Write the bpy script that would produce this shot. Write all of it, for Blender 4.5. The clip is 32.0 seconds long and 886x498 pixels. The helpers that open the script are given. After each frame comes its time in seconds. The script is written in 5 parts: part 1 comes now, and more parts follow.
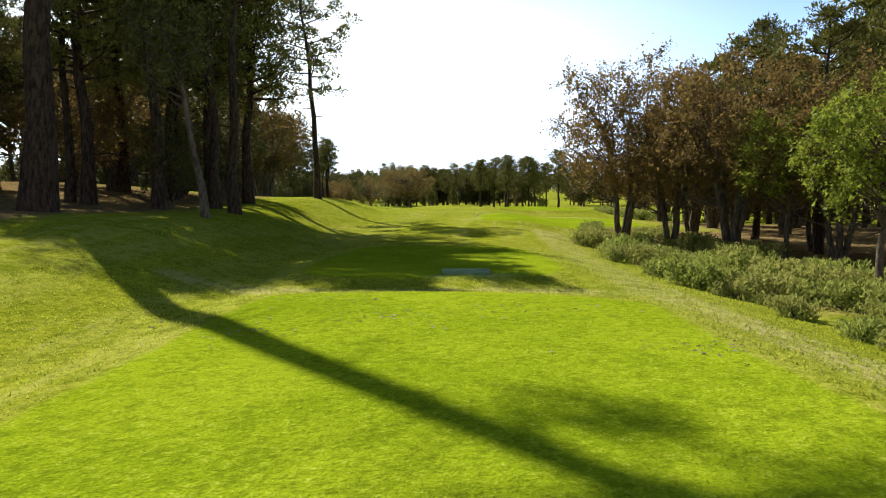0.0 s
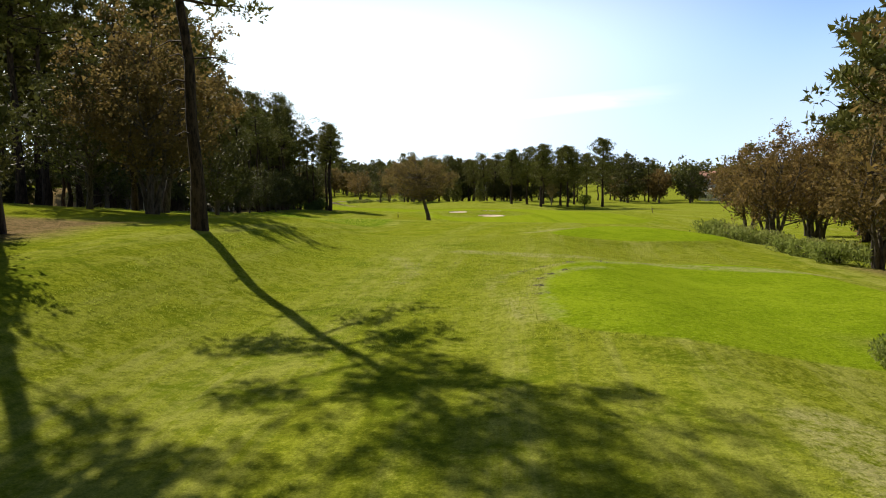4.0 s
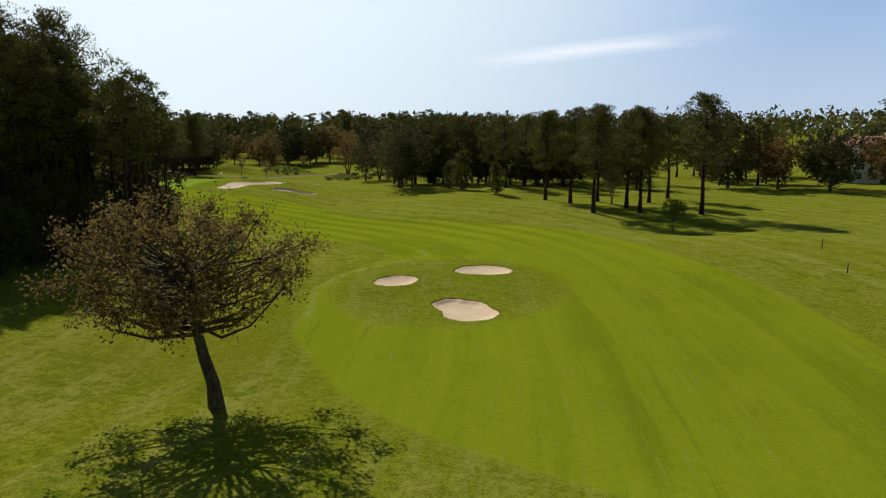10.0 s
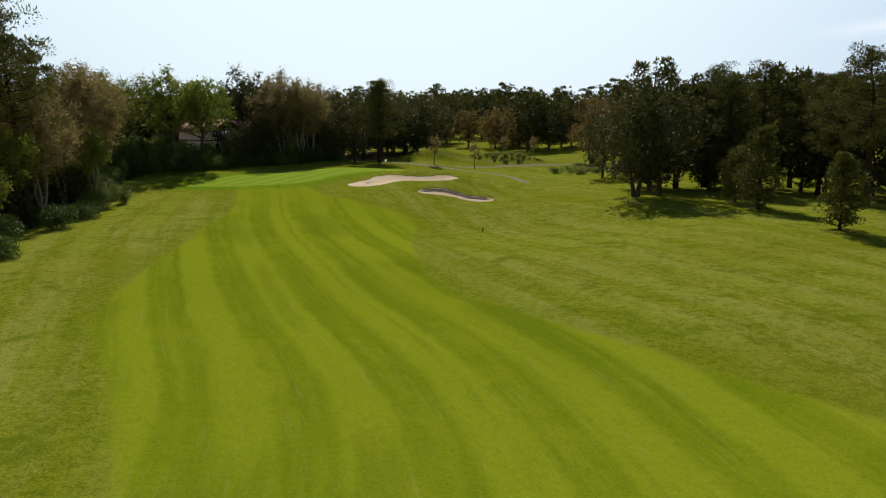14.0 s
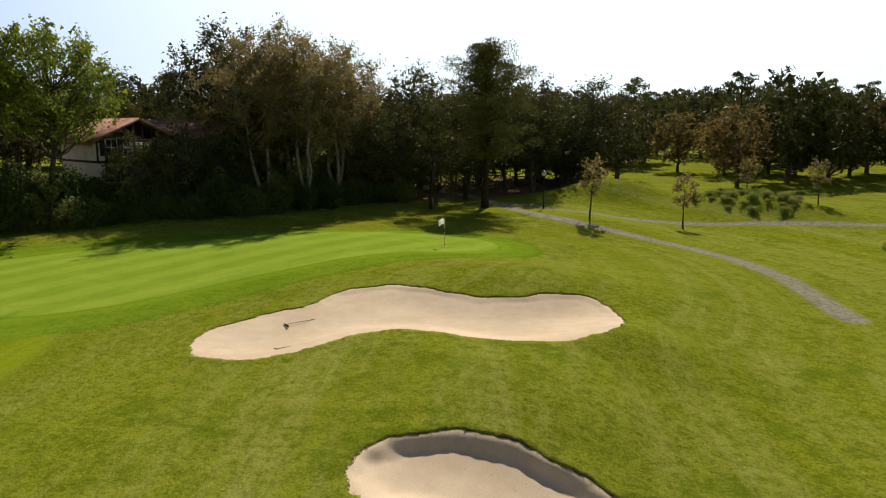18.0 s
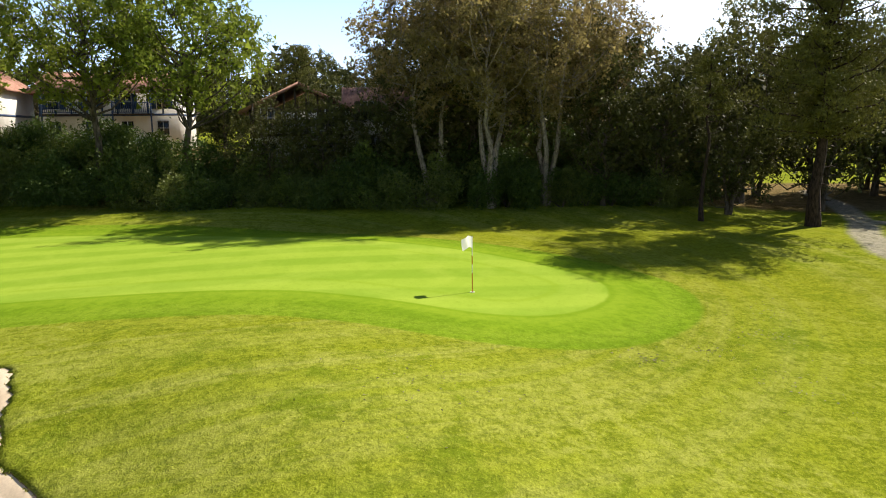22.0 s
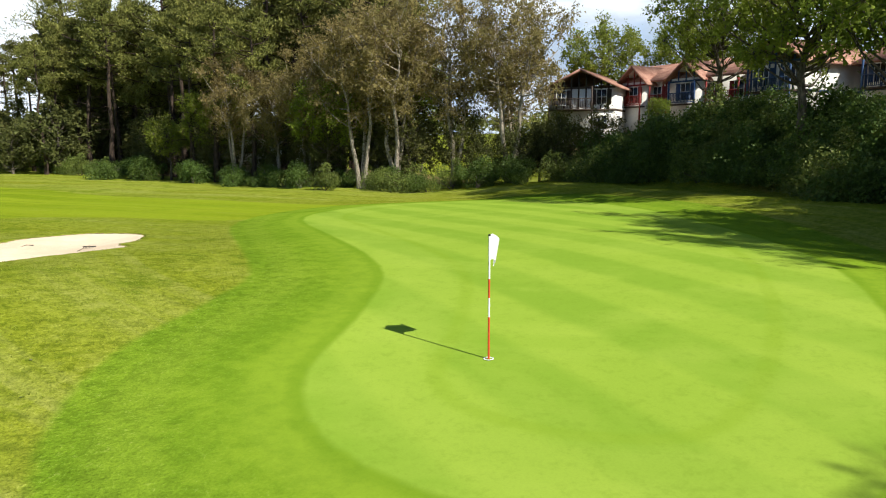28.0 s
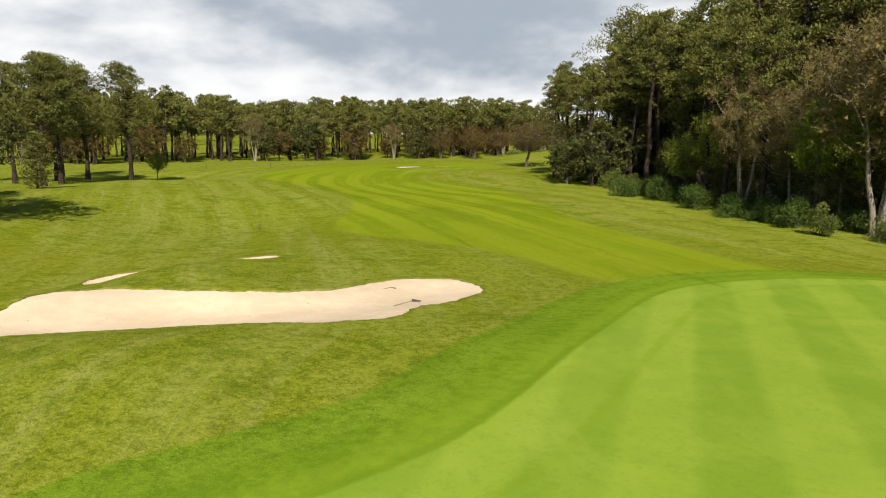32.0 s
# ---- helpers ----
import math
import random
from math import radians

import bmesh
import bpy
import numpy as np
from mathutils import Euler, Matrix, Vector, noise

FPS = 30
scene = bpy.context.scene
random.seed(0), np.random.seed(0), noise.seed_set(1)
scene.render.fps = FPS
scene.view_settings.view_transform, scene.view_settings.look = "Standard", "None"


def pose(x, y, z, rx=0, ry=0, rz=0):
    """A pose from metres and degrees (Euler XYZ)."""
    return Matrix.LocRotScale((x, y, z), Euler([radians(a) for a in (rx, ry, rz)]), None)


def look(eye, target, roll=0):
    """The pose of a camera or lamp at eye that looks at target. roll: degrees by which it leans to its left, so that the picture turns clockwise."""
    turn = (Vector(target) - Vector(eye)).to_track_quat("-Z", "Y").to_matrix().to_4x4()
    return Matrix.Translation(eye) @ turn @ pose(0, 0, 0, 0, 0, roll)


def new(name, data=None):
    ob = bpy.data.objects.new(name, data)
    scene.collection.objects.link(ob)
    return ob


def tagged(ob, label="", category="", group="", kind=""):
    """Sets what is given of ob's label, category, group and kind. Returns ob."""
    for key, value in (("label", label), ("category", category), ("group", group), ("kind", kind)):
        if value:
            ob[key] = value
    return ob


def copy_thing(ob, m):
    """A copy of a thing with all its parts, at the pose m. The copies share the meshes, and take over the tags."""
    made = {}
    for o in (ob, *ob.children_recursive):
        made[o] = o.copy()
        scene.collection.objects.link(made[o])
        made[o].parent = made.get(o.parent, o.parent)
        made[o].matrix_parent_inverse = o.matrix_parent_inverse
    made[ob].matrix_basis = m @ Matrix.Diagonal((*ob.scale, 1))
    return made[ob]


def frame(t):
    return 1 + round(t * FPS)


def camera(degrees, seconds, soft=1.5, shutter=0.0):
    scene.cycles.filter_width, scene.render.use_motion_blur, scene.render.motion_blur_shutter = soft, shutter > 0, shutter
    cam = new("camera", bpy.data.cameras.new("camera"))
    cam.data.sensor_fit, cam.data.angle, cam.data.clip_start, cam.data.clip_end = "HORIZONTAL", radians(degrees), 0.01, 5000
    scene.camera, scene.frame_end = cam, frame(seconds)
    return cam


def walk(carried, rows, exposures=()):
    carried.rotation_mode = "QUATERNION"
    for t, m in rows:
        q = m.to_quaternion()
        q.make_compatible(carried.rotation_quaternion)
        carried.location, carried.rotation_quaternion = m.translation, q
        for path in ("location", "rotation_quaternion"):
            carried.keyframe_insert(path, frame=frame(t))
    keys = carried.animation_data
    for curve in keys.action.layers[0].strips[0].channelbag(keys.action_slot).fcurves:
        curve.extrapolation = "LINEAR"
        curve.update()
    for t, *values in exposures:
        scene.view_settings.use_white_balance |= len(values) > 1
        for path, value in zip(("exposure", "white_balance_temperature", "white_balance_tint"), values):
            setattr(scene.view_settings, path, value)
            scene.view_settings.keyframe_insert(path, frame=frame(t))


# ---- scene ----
# ---- camera ----
cam = camera(63.84, 32.0, 1.1)
PATH = [
    (0, (-0.000, -0.000, 3.000), (-0.000, 1.994, 2.852), -0.20),
    (0.5, (0.025, 3.888, 2.933), (0.012, 5.883, 2.786), -0.12),
    (1, (0.006, 7.489, 2.905), (-0.017, 9.483, 2.760), 0.24),
    (1.5, (-0.029, 10.995, 2.941), (-0.055, 12.989, 2.791), 0.20),
    (2, (0.090, 14.770, 2.916), (0.052, 16.764, 2.768), 0.43),
    (2.5, (0.402, 18.910, 2.946), (0.338, 20.904, 2.795), 0.17),
    (3, (0.457, 22.409, 3.338), (0.381, 24.402, 3.179), 0.04),
    (3.5, (0.397, 25.821, 3.919), (0.320, 27.813, 3.751), 0.01),
    (4, (0.363, 29.701, 4.519), (0.289, 31.691, 4.343), 0.01),
    (4.5, (0.499, 34.601, 4.965), (0.426, 36.592, 4.784), -0.03),
    (5, (0.945, 41.078, 5.087), (0.867, 43.068, 4.907), -0.19),
    (5.5, (1.118, 47.416, 5.830), (1.039, 49.406, 5.646), -0.27),
    (6, (1.572, 52.509, 6.940), (1.488, 54.498, 6.746), 0.03),
    (6.5, (1.611, 59.811, 7.742), (1.531, 61.799, 7.547), -0.10),
    (7, (2.045, 66.384, 8.926), (1.964, 68.373, 8.726), -0.14),
    (7.5, (2.125, 72.594, 10.138), (2.048, 74.580, 9.915), -0.07),
    (8, (2.568, 79.110, 11.241), (2.494, 81.088, 10.957), -0.14),
    (8.5, (3.391, 86.414, 12.040), (3.322, 88.387, 11.720), -0.13),
    (9, (4.811, 94.500, 12.066), (4.733, 96.473, 11.748), -0.31),
    (9.5, (6.445, 102.407, 12.067), (6.324, 104.376, 11.741), -0.01),
    (10, (8.378, 110.363, 11.911), (8.162, 112.324, 11.582), -0.05),
    (10.5, (10.482, 117.801, 11.889), (10.109, 119.738, 11.555), -0.17),
    (11, (12.146, 126.300, 11.785), (11.613, 128.198, 11.446), -0.22),
    (11.5, (13.437, 134.981, 11.499), (12.764, 136.833, 11.158), -0.09),
    (12, (14.089, 144.114, 11.454), (13.283, 145.911, 11.107), -0.07),
    (12.5, (13.516, 153.444, 11.046), (12.601, 155.188, 10.697), -0.08),
    (13, (11.698, 163.277, 10.487), (10.735, 164.994, 10.132), -0.14),
    (13.5, (8.862, 173.123, 9.796), (7.882, 174.829, 9.433), -0.30),
    (14, (5.171, 182.917, 9.038), (4.161, 184.603, 8.667), -0.42),
    (14.5, (1.394, 192.441, 8.110), (0.340, 194.101, 7.744), -0.23),
    (15, (-3.116, 202.031, 7.302), (-4.210, 203.666, 6.940), -0.13),
    (15.5, (-8.074, 211.573, 6.671), (-9.210, 213.180, 6.313), -0.23),
    (16, (-13.199, 220.952, 6.275), (-14.379, 222.527, 5.920), -0.57),
    (16.5, (-18.207, 230.055, 6.172), (-19.440, 231.589, 5.819), -0.94),
    (17, (-22.813, 238.766, 6.418), (-24.111, 240.247, 6.065), -0.64),
    (17.5, (-28.091, 246.734, 6.776), (-29.455, 248.156, 6.435), -0.43),
    (18, (-32.279, 253.041, 7.554), (-33.731, 254.375, 7.218), -0.25),
    (18.5, (-35.327, 257.970, 7.307), (-36.846, 259.229, 6.980), -0.15),
    (19, (-37.007, 262.077, 6.920), (-38.603, 263.238, 6.600), -0.26),
    (19.5, (-37.699, 265.760, 6.591), (-39.390, 266.778, 6.273), -0.22),
    (20, (-38.097, 269.462, 6.131), (-39.872, 270.327, 5.811), -0.36),
    (20.5, (-38.956, 273.222, 5.773), (-40.795, 273.938, 5.450), -0.44),
    (21, (-40.438, 277.306, 5.543), (-42.333, 277.853, 5.216), -0.54),
    (21.5, (-42.285, 280.906, 5.270), (-44.231, 281.234, 4.941), -0.60),
    (22, (-44.007, 283.868, 4.974), (-45.977, 283.961, 4.646), -0.65),
    (22.5, (-45.911, 286.464, 4.624), (-47.880, 286.327, 4.300), -0.82),
    (23, (-47.688, 288.513, 4.304), (-49.630, 288.158, 3.986), -0.83),
    (23.5, (-49.399, 290.201, 4.002), (-51.294, 289.645, 3.690), -0.89),
    (24, (-51.004, 291.606, 3.807), (-52.828, 290.846, 3.498), -0.74),
    (24.5, (-52.678, 292.743, 3.603), (-54.409, 291.791, 3.294), -0.72),
    (25, (-54.351, 293.731, 3.394), (-55.974, 292.604, 3.089), -0.39),
    (25.5, (-56.030, 294.562, 3.197), (-57.530, 293.274, 2.895), -0.15),
    (26, (-57.723, 295.229, 3.025), (-59.083, 293.793, 2.727), -0.10),
    (26.5, (-59.439, 295.723, 2.894), (-60.640, 294.152, 2.598), -0.16),
    (27, (-61.183, 296.036, 2.818), (-62.206, 294.343, 2.521), -0.18),
    (27.5, (-62.838, 296.172, 2.779), (-63.628, 294.359, 2.482), -0.21),
    (28, (-64.392, 296.186, 2.819), (-64.928, 294.283, 2.521), -0.14),
    (28.5, (-65.925, 295.982, 2.907), (-66.218, 294.026, 2.609), -0.02),
    (29, (-67.341, 295.688, 3.052), (-67.405, 293.712, 2.753), -0.01),
    (29.5, (-68.746, 295.216, 3.190), (-68.563, 293.248, 2.888), 0.03),
    (30, (-70.054, 294.624, 3.307), (-69.637, 292.691, 3.007), -0.08),
    (30.5, (-71.251, 293.980, 3.746), (-70.640, 292.099, 3.445), 0.10),
    (31, (-72.318, 293.230, 4.305), (-71.554, 291.407, 4.003), 0.12),
    (31.5, (-73.234, 292.283, 4.836), (-72.325, 290.528, 4.532), 0.15),
    (32, (-73.864, 291.015, 5.403), (-72.846, 289.321, 5.093), 0.19),
]
EXPOSURES = [(0.0, 0.86, 6600, 11), (2.5, 0.66, 6600, 11), (5.0, 0.14, 6500, 11), (8.0, -0.35, 6500, 11), (12.0, -0.38, 6500, 10), (14.5, -0.32, 6500, 10), (17.0, -0.12, 6700, 12), (19.0, -0.02, 6700, 12),
             (20.5, 0.30, 6550, 11), (22.0, 0.86, 6500, 11.5), (24.5, 0.98, 6350, 11), (27.5, 0.76, 5950, 8), (30.0, 0.45, 6450, 7), (32.0, 0.30, 6500, 10)]
walk(cam, [(t, look(eye, target, roll)) for t, eye, target, roll in PATH], EXPOSURES)

# ---- sky and sun ----
SUN_AZ, SUN_EL = radians(-34.5), radians(38.7)
SUN_DIR = Vector((math.sin(SUN_AZ) * math.cos(SUN_EL), math.cos(SUN_AZ) * math.cos(SUN_EL), math.sin(SUN_EL)))


def node(tree, kind, **settings):
    n = tree.nodes.new(kind)
    for key, value in settings.items():
        if key in n.inputs:
            n.inputs[key].default_value = value
    return n


def math_node(tree, op, a, b=0.0, clamp=False):
    n = tree.nodes.new("ShaderNodeMath")
    n.operation, n.use_clamp = op, clamp
    for i, v in enumerate((a, b)):
        if hasattr(v, "links"):
            tree.links.new(v, n.inputs[i])
        else:
            n.inputs[i].default_value = v
    return n.outputs[0]


def mix_node(tree, fac, a, b, blend="MIX"):
    n = tree.nodes.new("ShaderNodeMix")
    n.data_type, n.blend_type = "RGBA", blend
    for i, v in ((0, fac), (6, a), (7, b)):
        if hasattr(v, "links"):
            tree.links.new(v, n.inputs[i])
        elif i == 0:
            n.inputs[0].default_value = v
        else:
            n.inputs[i].default_value = (*v, 1)
    return n.outputs[2]


def ramp_node(tree, fac, lo, hi):
    """0 below lo and 1 above hi, softly."""
    n = tree.nodes.new("ShaderNodeMapRange")
    n.interpolation_type = "SMOOTHSTEP"
    tree.links.new(fac, n.inputs[0])
    n.inputs[1].default_value, n.inputs[2].default_value = lo, hi
    return n.outputs[0]


def noise_node(tree, vector, scale, detail=3.0, rough=0.55, distortion=0.0):
    n = tree.nodes.new("ShaderNodeTexNoise")
    if vector is not None:
        tree.links.new(vector, n.inputs["Vector"])
    n.inputs["Scale"].default_value, n.inputs["Detail"].default_value = scale, detail
    n.inputs["Roughness"].default_value, n.inputs["Distortion"].default_value = rough, distortion
    return n.outputs["Fac"]


world = bpy.data.worlds.new("sky")
scene.world = world
world.use_nodes = True
wt = world.node_tree
wt.nodes.clear()
sky = wt.nodes.new("ShaderNodeTexSky")
sky.sky_type, sky.sun_disc = "NISHITA", False
sky.sun_elevation, sky.sun_rotation = SUN_EL, SUN_AZ
sky.air_density, sky.dust_density, sky.ozone_density = 1.0, 0.2, 2.0
coords = wt.nodes.new("ShaderNodeTexCoord")
split = wt.nodes.new("ShaderNodeSeparateXYZ")
wt.links.new(coords.outputs["Generated"], split.inputs[0])
squash = wt.nodes.new("ShaderNodeMapping")
squash.inputs["Scale"].default_value = (1.0, 1.0, 2.3)
wt.links.new(coords.outputs["Generated"], squash.inputs[0])
billow = noise_node(wt, squash.outputs[0], 2.2, 7.0, 0.52, 0.1)
shade = noise_node(wt, squash.outputs[0], 3.1, 7.0, 0.50, 0.1)
# clouds stand over the land behind the tee; the sky over the green is clear
side = math_node(wt, "ADD", math_node(wt, "MULTIPLY", split.outputs[1], -0.75), math_node(wt, "MULTIPLY", split.outputs[0], 0.5))
cover = ramp_node(wt, math_node(wt, "ADD", billow, math_node(wt, "MULTIPLY", side, 0.55)), 0.50, 0.68)
cover = math_node(wt, "MULTIPLY", cover, math_node(wt, "SUBTRACT", 1.0, ramp_node(wt, split.outputs[2], 0.24, 0.42)))
grey = mix_node(wt, ramp_node(wt, shade, 0.40, 0.64), (6.6, 7.6, 8.8), (16.6, 16.6, 16.6))
# one thin streak of high cloud over the fairway
streak_map = wt.nodes.new("ShaderNodeMapping")
streak_map.inputs["Scale"].default_value = (1.5, 1.5, 14.0)
wt.links.new(coords.outputs["Generated"], streak_map.inputs[0])
wisp = noise_node(wt, streak_map.outputs[0], 2.2, 5.0, 0.55, 0.2)
tilt = math_node(wt, "SUBTRACT", split.outputs[2], math_node(wt, "MULTIPLY", split.outputs[0], 0.09))
band = math_node(wt, "SUBTRACT", 1.0, math_node(wt, "MULTIPLY", math_node(wt, "ABSOLUTE", math_node(wt, "SUBTRACT", tilt, 0.098)), 75.0), True)
span = math_node(wt, "MULTIPLY", ramp_node(wt, split.outputs[0], -0.10, 0.06), math_node(wt, "SUBTRACT", 1.0, ramp_node(wt, split.outputs[0], 0.16, 0.30)))
ahead = ramp_node(wt, split.outputs[1], 0.3, 0.6)
streak = math_node(wt, "MULTIPLY", math_node(wt, "MULTIPLY", band, span), math_node(wt, "MULTIPLY", ahead, ramp_node(wt, wisp, 0.30, 0.6)))
# thin white haze near the horizon, brighter towards the sun
glow = wt.nodes.new("ShaderNodeVectorMath")
glow.operation = "DOT_PRODUCT"
wt.links.new(coords.outputs["Generated"], glow.inputs[0])
glow.inputs[1].default_value = SUN_DIR
near_sun = ramp_node(wt, glow.outputs["Value"], 0.92, 1.0)
veil = mix_node(wt, ramp_node(wt, split.outputs[2], 0.0, 0.26), (13.2, 16.8, 21.6), (6.6, 11.2, 19.6))
veil = mix_node(wt, ramp_node(wt, glow.outputs["Value"], 0.50, 0.88), veil, (23.0, 26.4, 27.8))
haze = mix_node(wt, near_sun, veil, (32.0, 32.0, 31.0))
low = math_node(wt, "SUBTRACT", 1.0, ramp_node(wt, split.outputs[2], 0.15, 0.38))
amount = math_node(wt, "MAXIMUM", math_node(wt, "MULTIPLY", low, 0.92), math_node(wt, "MULTIPLY", near_sun, 0.45))
sky_mix = mix_node(wt, amount, sky.outputs[0], haze)
sky_mix = mix_node(wt, math_node(wt, "MULTIPLY", streak, 0.42), sky_mix, (33.0, 31.5, 31.5))
sky_mix = mix_node(wt, cover, sky_mix, grey)
bg = wt.nodes.new("ShaderNodeBackground")
bg.inputs["Strength"].default_value = 0.05
wt.links.new(sky_mix, bg.inputs["Color"])
wo = wt.nodes.new("ShaderNodeOutputWorld")
wt.links.new(bg.outputs[0], wo.inputs[0])

sun = new("sun", bpy.data.lights.new("sun", "SUN"))
sun.data.energy, sun.data.angle, sun.data.color = 5.0, radians(0.53), (1.0, 0.91, 0.76)
sun.matrix_world = look((0, 0, 60), Vector((0, 0, 60)) - SUN_DIR)


# ---- materials ----
def material(name):
    m = bpy.data.materials.new(name)
    m.use_nodes = True
    t = m.node_tree
    t.nodes.clear()
    out = t.nodes.new("ShaderNodeOutputMaterial")
    return m, t, out


def place_of(t):
    return t.nodes.new("ShaderNodeTexCoord").outputs["Object"]


def finish(t, out, color, rough=0.8, bump=None, strength=0.3, distance=0.02, metal=0.0, gloss=0.3, thin=0.0, thin_color=None):
    b = t.nodes.new("ShaderNodeBsdfPrincipled")
    b.inputs["Roughness"].default_value, b.inputs["Metallic"].default_value = rough, metal
    b.inputs["Specular IOR Level"].default_value = gloss
    if hasattr(color, "links"):
        t.links.new(color, b.inputs["Base Color"])
    else:
        b.inputs["Base Color"].default_value = (*color, 1)
    if bump is not None:
        n = t.nodes.new("ShaderNodeBump")
        n.inputs["Strength"].default_value, n.inputs["Distance"].default_value = strength, distance
        t.links.new(bump, n.inputs["Height"])
        t.links.new(n.outputs[0], b.inputs["Normal"])
    shader = b.outputs[0]
    if thin:
        tr = t.nodes.new("ShaderNodeBsdfTranslucent")
        if thin_color is not None:
            t.links.new(thin_color, tr.inputs["Color"])
        elif hasattr(color, "links"):
            t.links.new(color, tr.inputs["Color"])
        else:
            tr.inputs["Color"].default_value = (*color, 1)
        mx = t.nodes.new("ShaderNodeMixShader")
        mx.inputs[0].default_value = thin
        t.links.new(shader, mx.inputs[1])
        t.links.new(tr.outputs[0], mx.inputs[2])
        shader = mx.outputs[0]
    t.links.new(shader, out.inputs[0])


def grainy(name, a, b, scale=4.0, fine=40.0, rough=0.8, strength=0.3, distance=0.02, metal=0.0, gloss=0.3):
    """A surface that varies between two colours at two scales."""
    m, t, out = material(name)
    p = place_of(t)
    wide, close = noise_node(t, p, scale, 4.0), noise_node(t, p, fine, 3.0)
    f = ramp_node(t, math_node(t, "ADD", math_node(t, "MULTIPLY", wide, 0.6), math_node(t, "MULTIPLY", close, 0.4)), 0.35, 0.65)
    finish(t, out, mix_node(t, f, a, b), rough, close, strength, distance, metal, gloss)
    return m


def leafy(name, dark, light, odd, thin=0.35, rough=0.6, gloss=0.08):
    """Leaves: each leaf and each plant has its own tone."""
    m, t, out = material(name)
    isl = t.nodes.new("ShaderNodeNewGeometry").outputs["Random Per Island"]
    own = t.nodes.new("ShaderNodeObjectInfo").outputs["Random"]
    p = place_of(t)
    clump = noise_node(t, p, 0.55, 2.0)
    f = math_node(t, "ADD", math_node(t, "MULTIPLY", isl, 0.6), math_node(t, "MULTIPLY", ramp_node(t, clump, 0.3, 0.7), 0.4))
    c = mix_node(t, f, dark, light)
    c = mix_node(t, math_node(t, "MULTIPLY", own, 0.55), c, odd)
    finish(t, out, c, rough, gloss=gloss, thin=thin)
    return m


def bark(name, a, b, stretch=0.25):
    m, t, out = material(name)
    mp = t.nodes.new("ShaderNodeMapping")
    mp.inputs["Scale"].default_value = (1, 1, stretch)
    t.links.new(place_of(t), mp.inputs[0])
    plates, fine = noise_node(t, mp.outputs[0], 9.0, 5.0, 0.65), noise_node(t, mp.outputs[0], 45.0, 3.0)
    f = ramp_node(t, math_node(t, "ADD", math_node(t, "MULTIPLY", plates, 0.75), math_node(t, "MULTIPLY", fine, 0.25)), 0.36, 0.62)
    finish(t, out, mix_node(t, f, a, b), 0.9, plates, 0.8, 0.04, gloss=0.15)
    return m


M_BARK_PINE = bark("pine_bark", (0.014, 0.011, 0.010), (0.075, 0.052, 0.038))
M_BARK_OAK = bark("oak_bark", (0.045, 0.037, 0.028), (0.15, 0.125, 0.095))
M_BARK_PALE = bark("pale_bark", (0.12, 0.10, 0.075), (0.36, 0.31, 0.24), 0.4)
# needle tones are spread wide to paint in sunlit tufts and crown shadow
M_NEEDLE = leafy("pine_needles", (0.026, 0.036, 0.009), (0.255, 0.258, 0.062), (0.150, 0.142, 0.036), 0.16)
M_BROWN = leafy("brown_oak_leaves", (0.085, 0.058, 0.020), (0.280, 0.185, 0.062), (0.180, 0.148, 0.050), 0.5)
# here too the dark tone stands in for shade inside the crown
M_EVERGREEN = leafy("evergreen_leaves", (0.018, 0.026, 0.007), (0.145, 0.156, 0.046), (0.096, 0.088, 0.027), 0.24, 0.6, 0.1)
M_FRESH = leafy("fresh_green_leaves", (0.085, 0.130, 0.014), (0.290, 0.350, 0.048), (0.240, 0.260, 0.040), 0.5)
M_TAN = leafy("tan_leaves", (0.105, 0.080, 0.032), (0.430, 0.325, 0.135), (0.240, 0.215, 0.072), 0.5)
M_SHRUB = leafy("shrub_leaves", (0.026, 0.048, 0.010), (0.150, 0.210, 0.038), (0.070, 0.125, 0.022), 0.3, 0.5, 0.2)
M_HEDGE_LIGHT = leafy("light_hedge_leaves", (0.050, 0.082, 0.014), (0.230, 0.290, 0.055), (0.170, 0.185, 0.050), 0.35, 0.5, 0.2)
M_SCRUB = leafy("scrub_leaves", (0.12, 0.17, 0.028), (0.36, 0.42, 0.10), (0.32, 0.30, 0.10), 0.45)


# ---- the land ----
def smooth(a, b, v):
    t = np.clip((v - a) / (b - a), 0, 1)
    return t * t * (3 - 2 * t)


def hump(x, y, cx, cy, rx, ry, turn=0.0):
    c, s = np.cos(np.radians(turn)), np.sin(np.radians(turn))
    u, v = (x - cx) * c + (y - cy) * s, -(x - cx) * s + (y - cy) * c
    return np.exp(-((u / rx) ** 2 + (v / ry) ** 2))


RISES = ((14, 240, 14, -0.48), (2, 162, 7, -0.36), (-58, 265, 6, -0.1), (-48, 278, 5, 0.12), (-48.5, 272.5, 4, 0.45), (-45, 262, 5, 0.24), (-39, 269, 6, -0.27), (-28, 246, 10, -0.51), (-8, 199, 12, -0.4),
         (-60, 275, 5, 0.19), (-55, 278, 5, -0.36), (-82, 311, 8, 0.2), (-71, 308, 6, 0.28), (-68, 318, 7, -0.6), (-55, 302, 9, -0.15), (-67, 287, 7, -0.16), (-60, 282, 4.5, 0.21),
         (-10, 42, 12, -0.19), (1, 18, 8, 0.15), (4, 74, 14, 0.36), (-6, 92, 10, 0.27), (-6, 141, 8, -0.35), (28, 102, 10, -0.4), (29, 214, 9, -0.4), (-47.6, 277, 2.8, 0.68), (-53.2, 270.6, 2.6, 0.3))


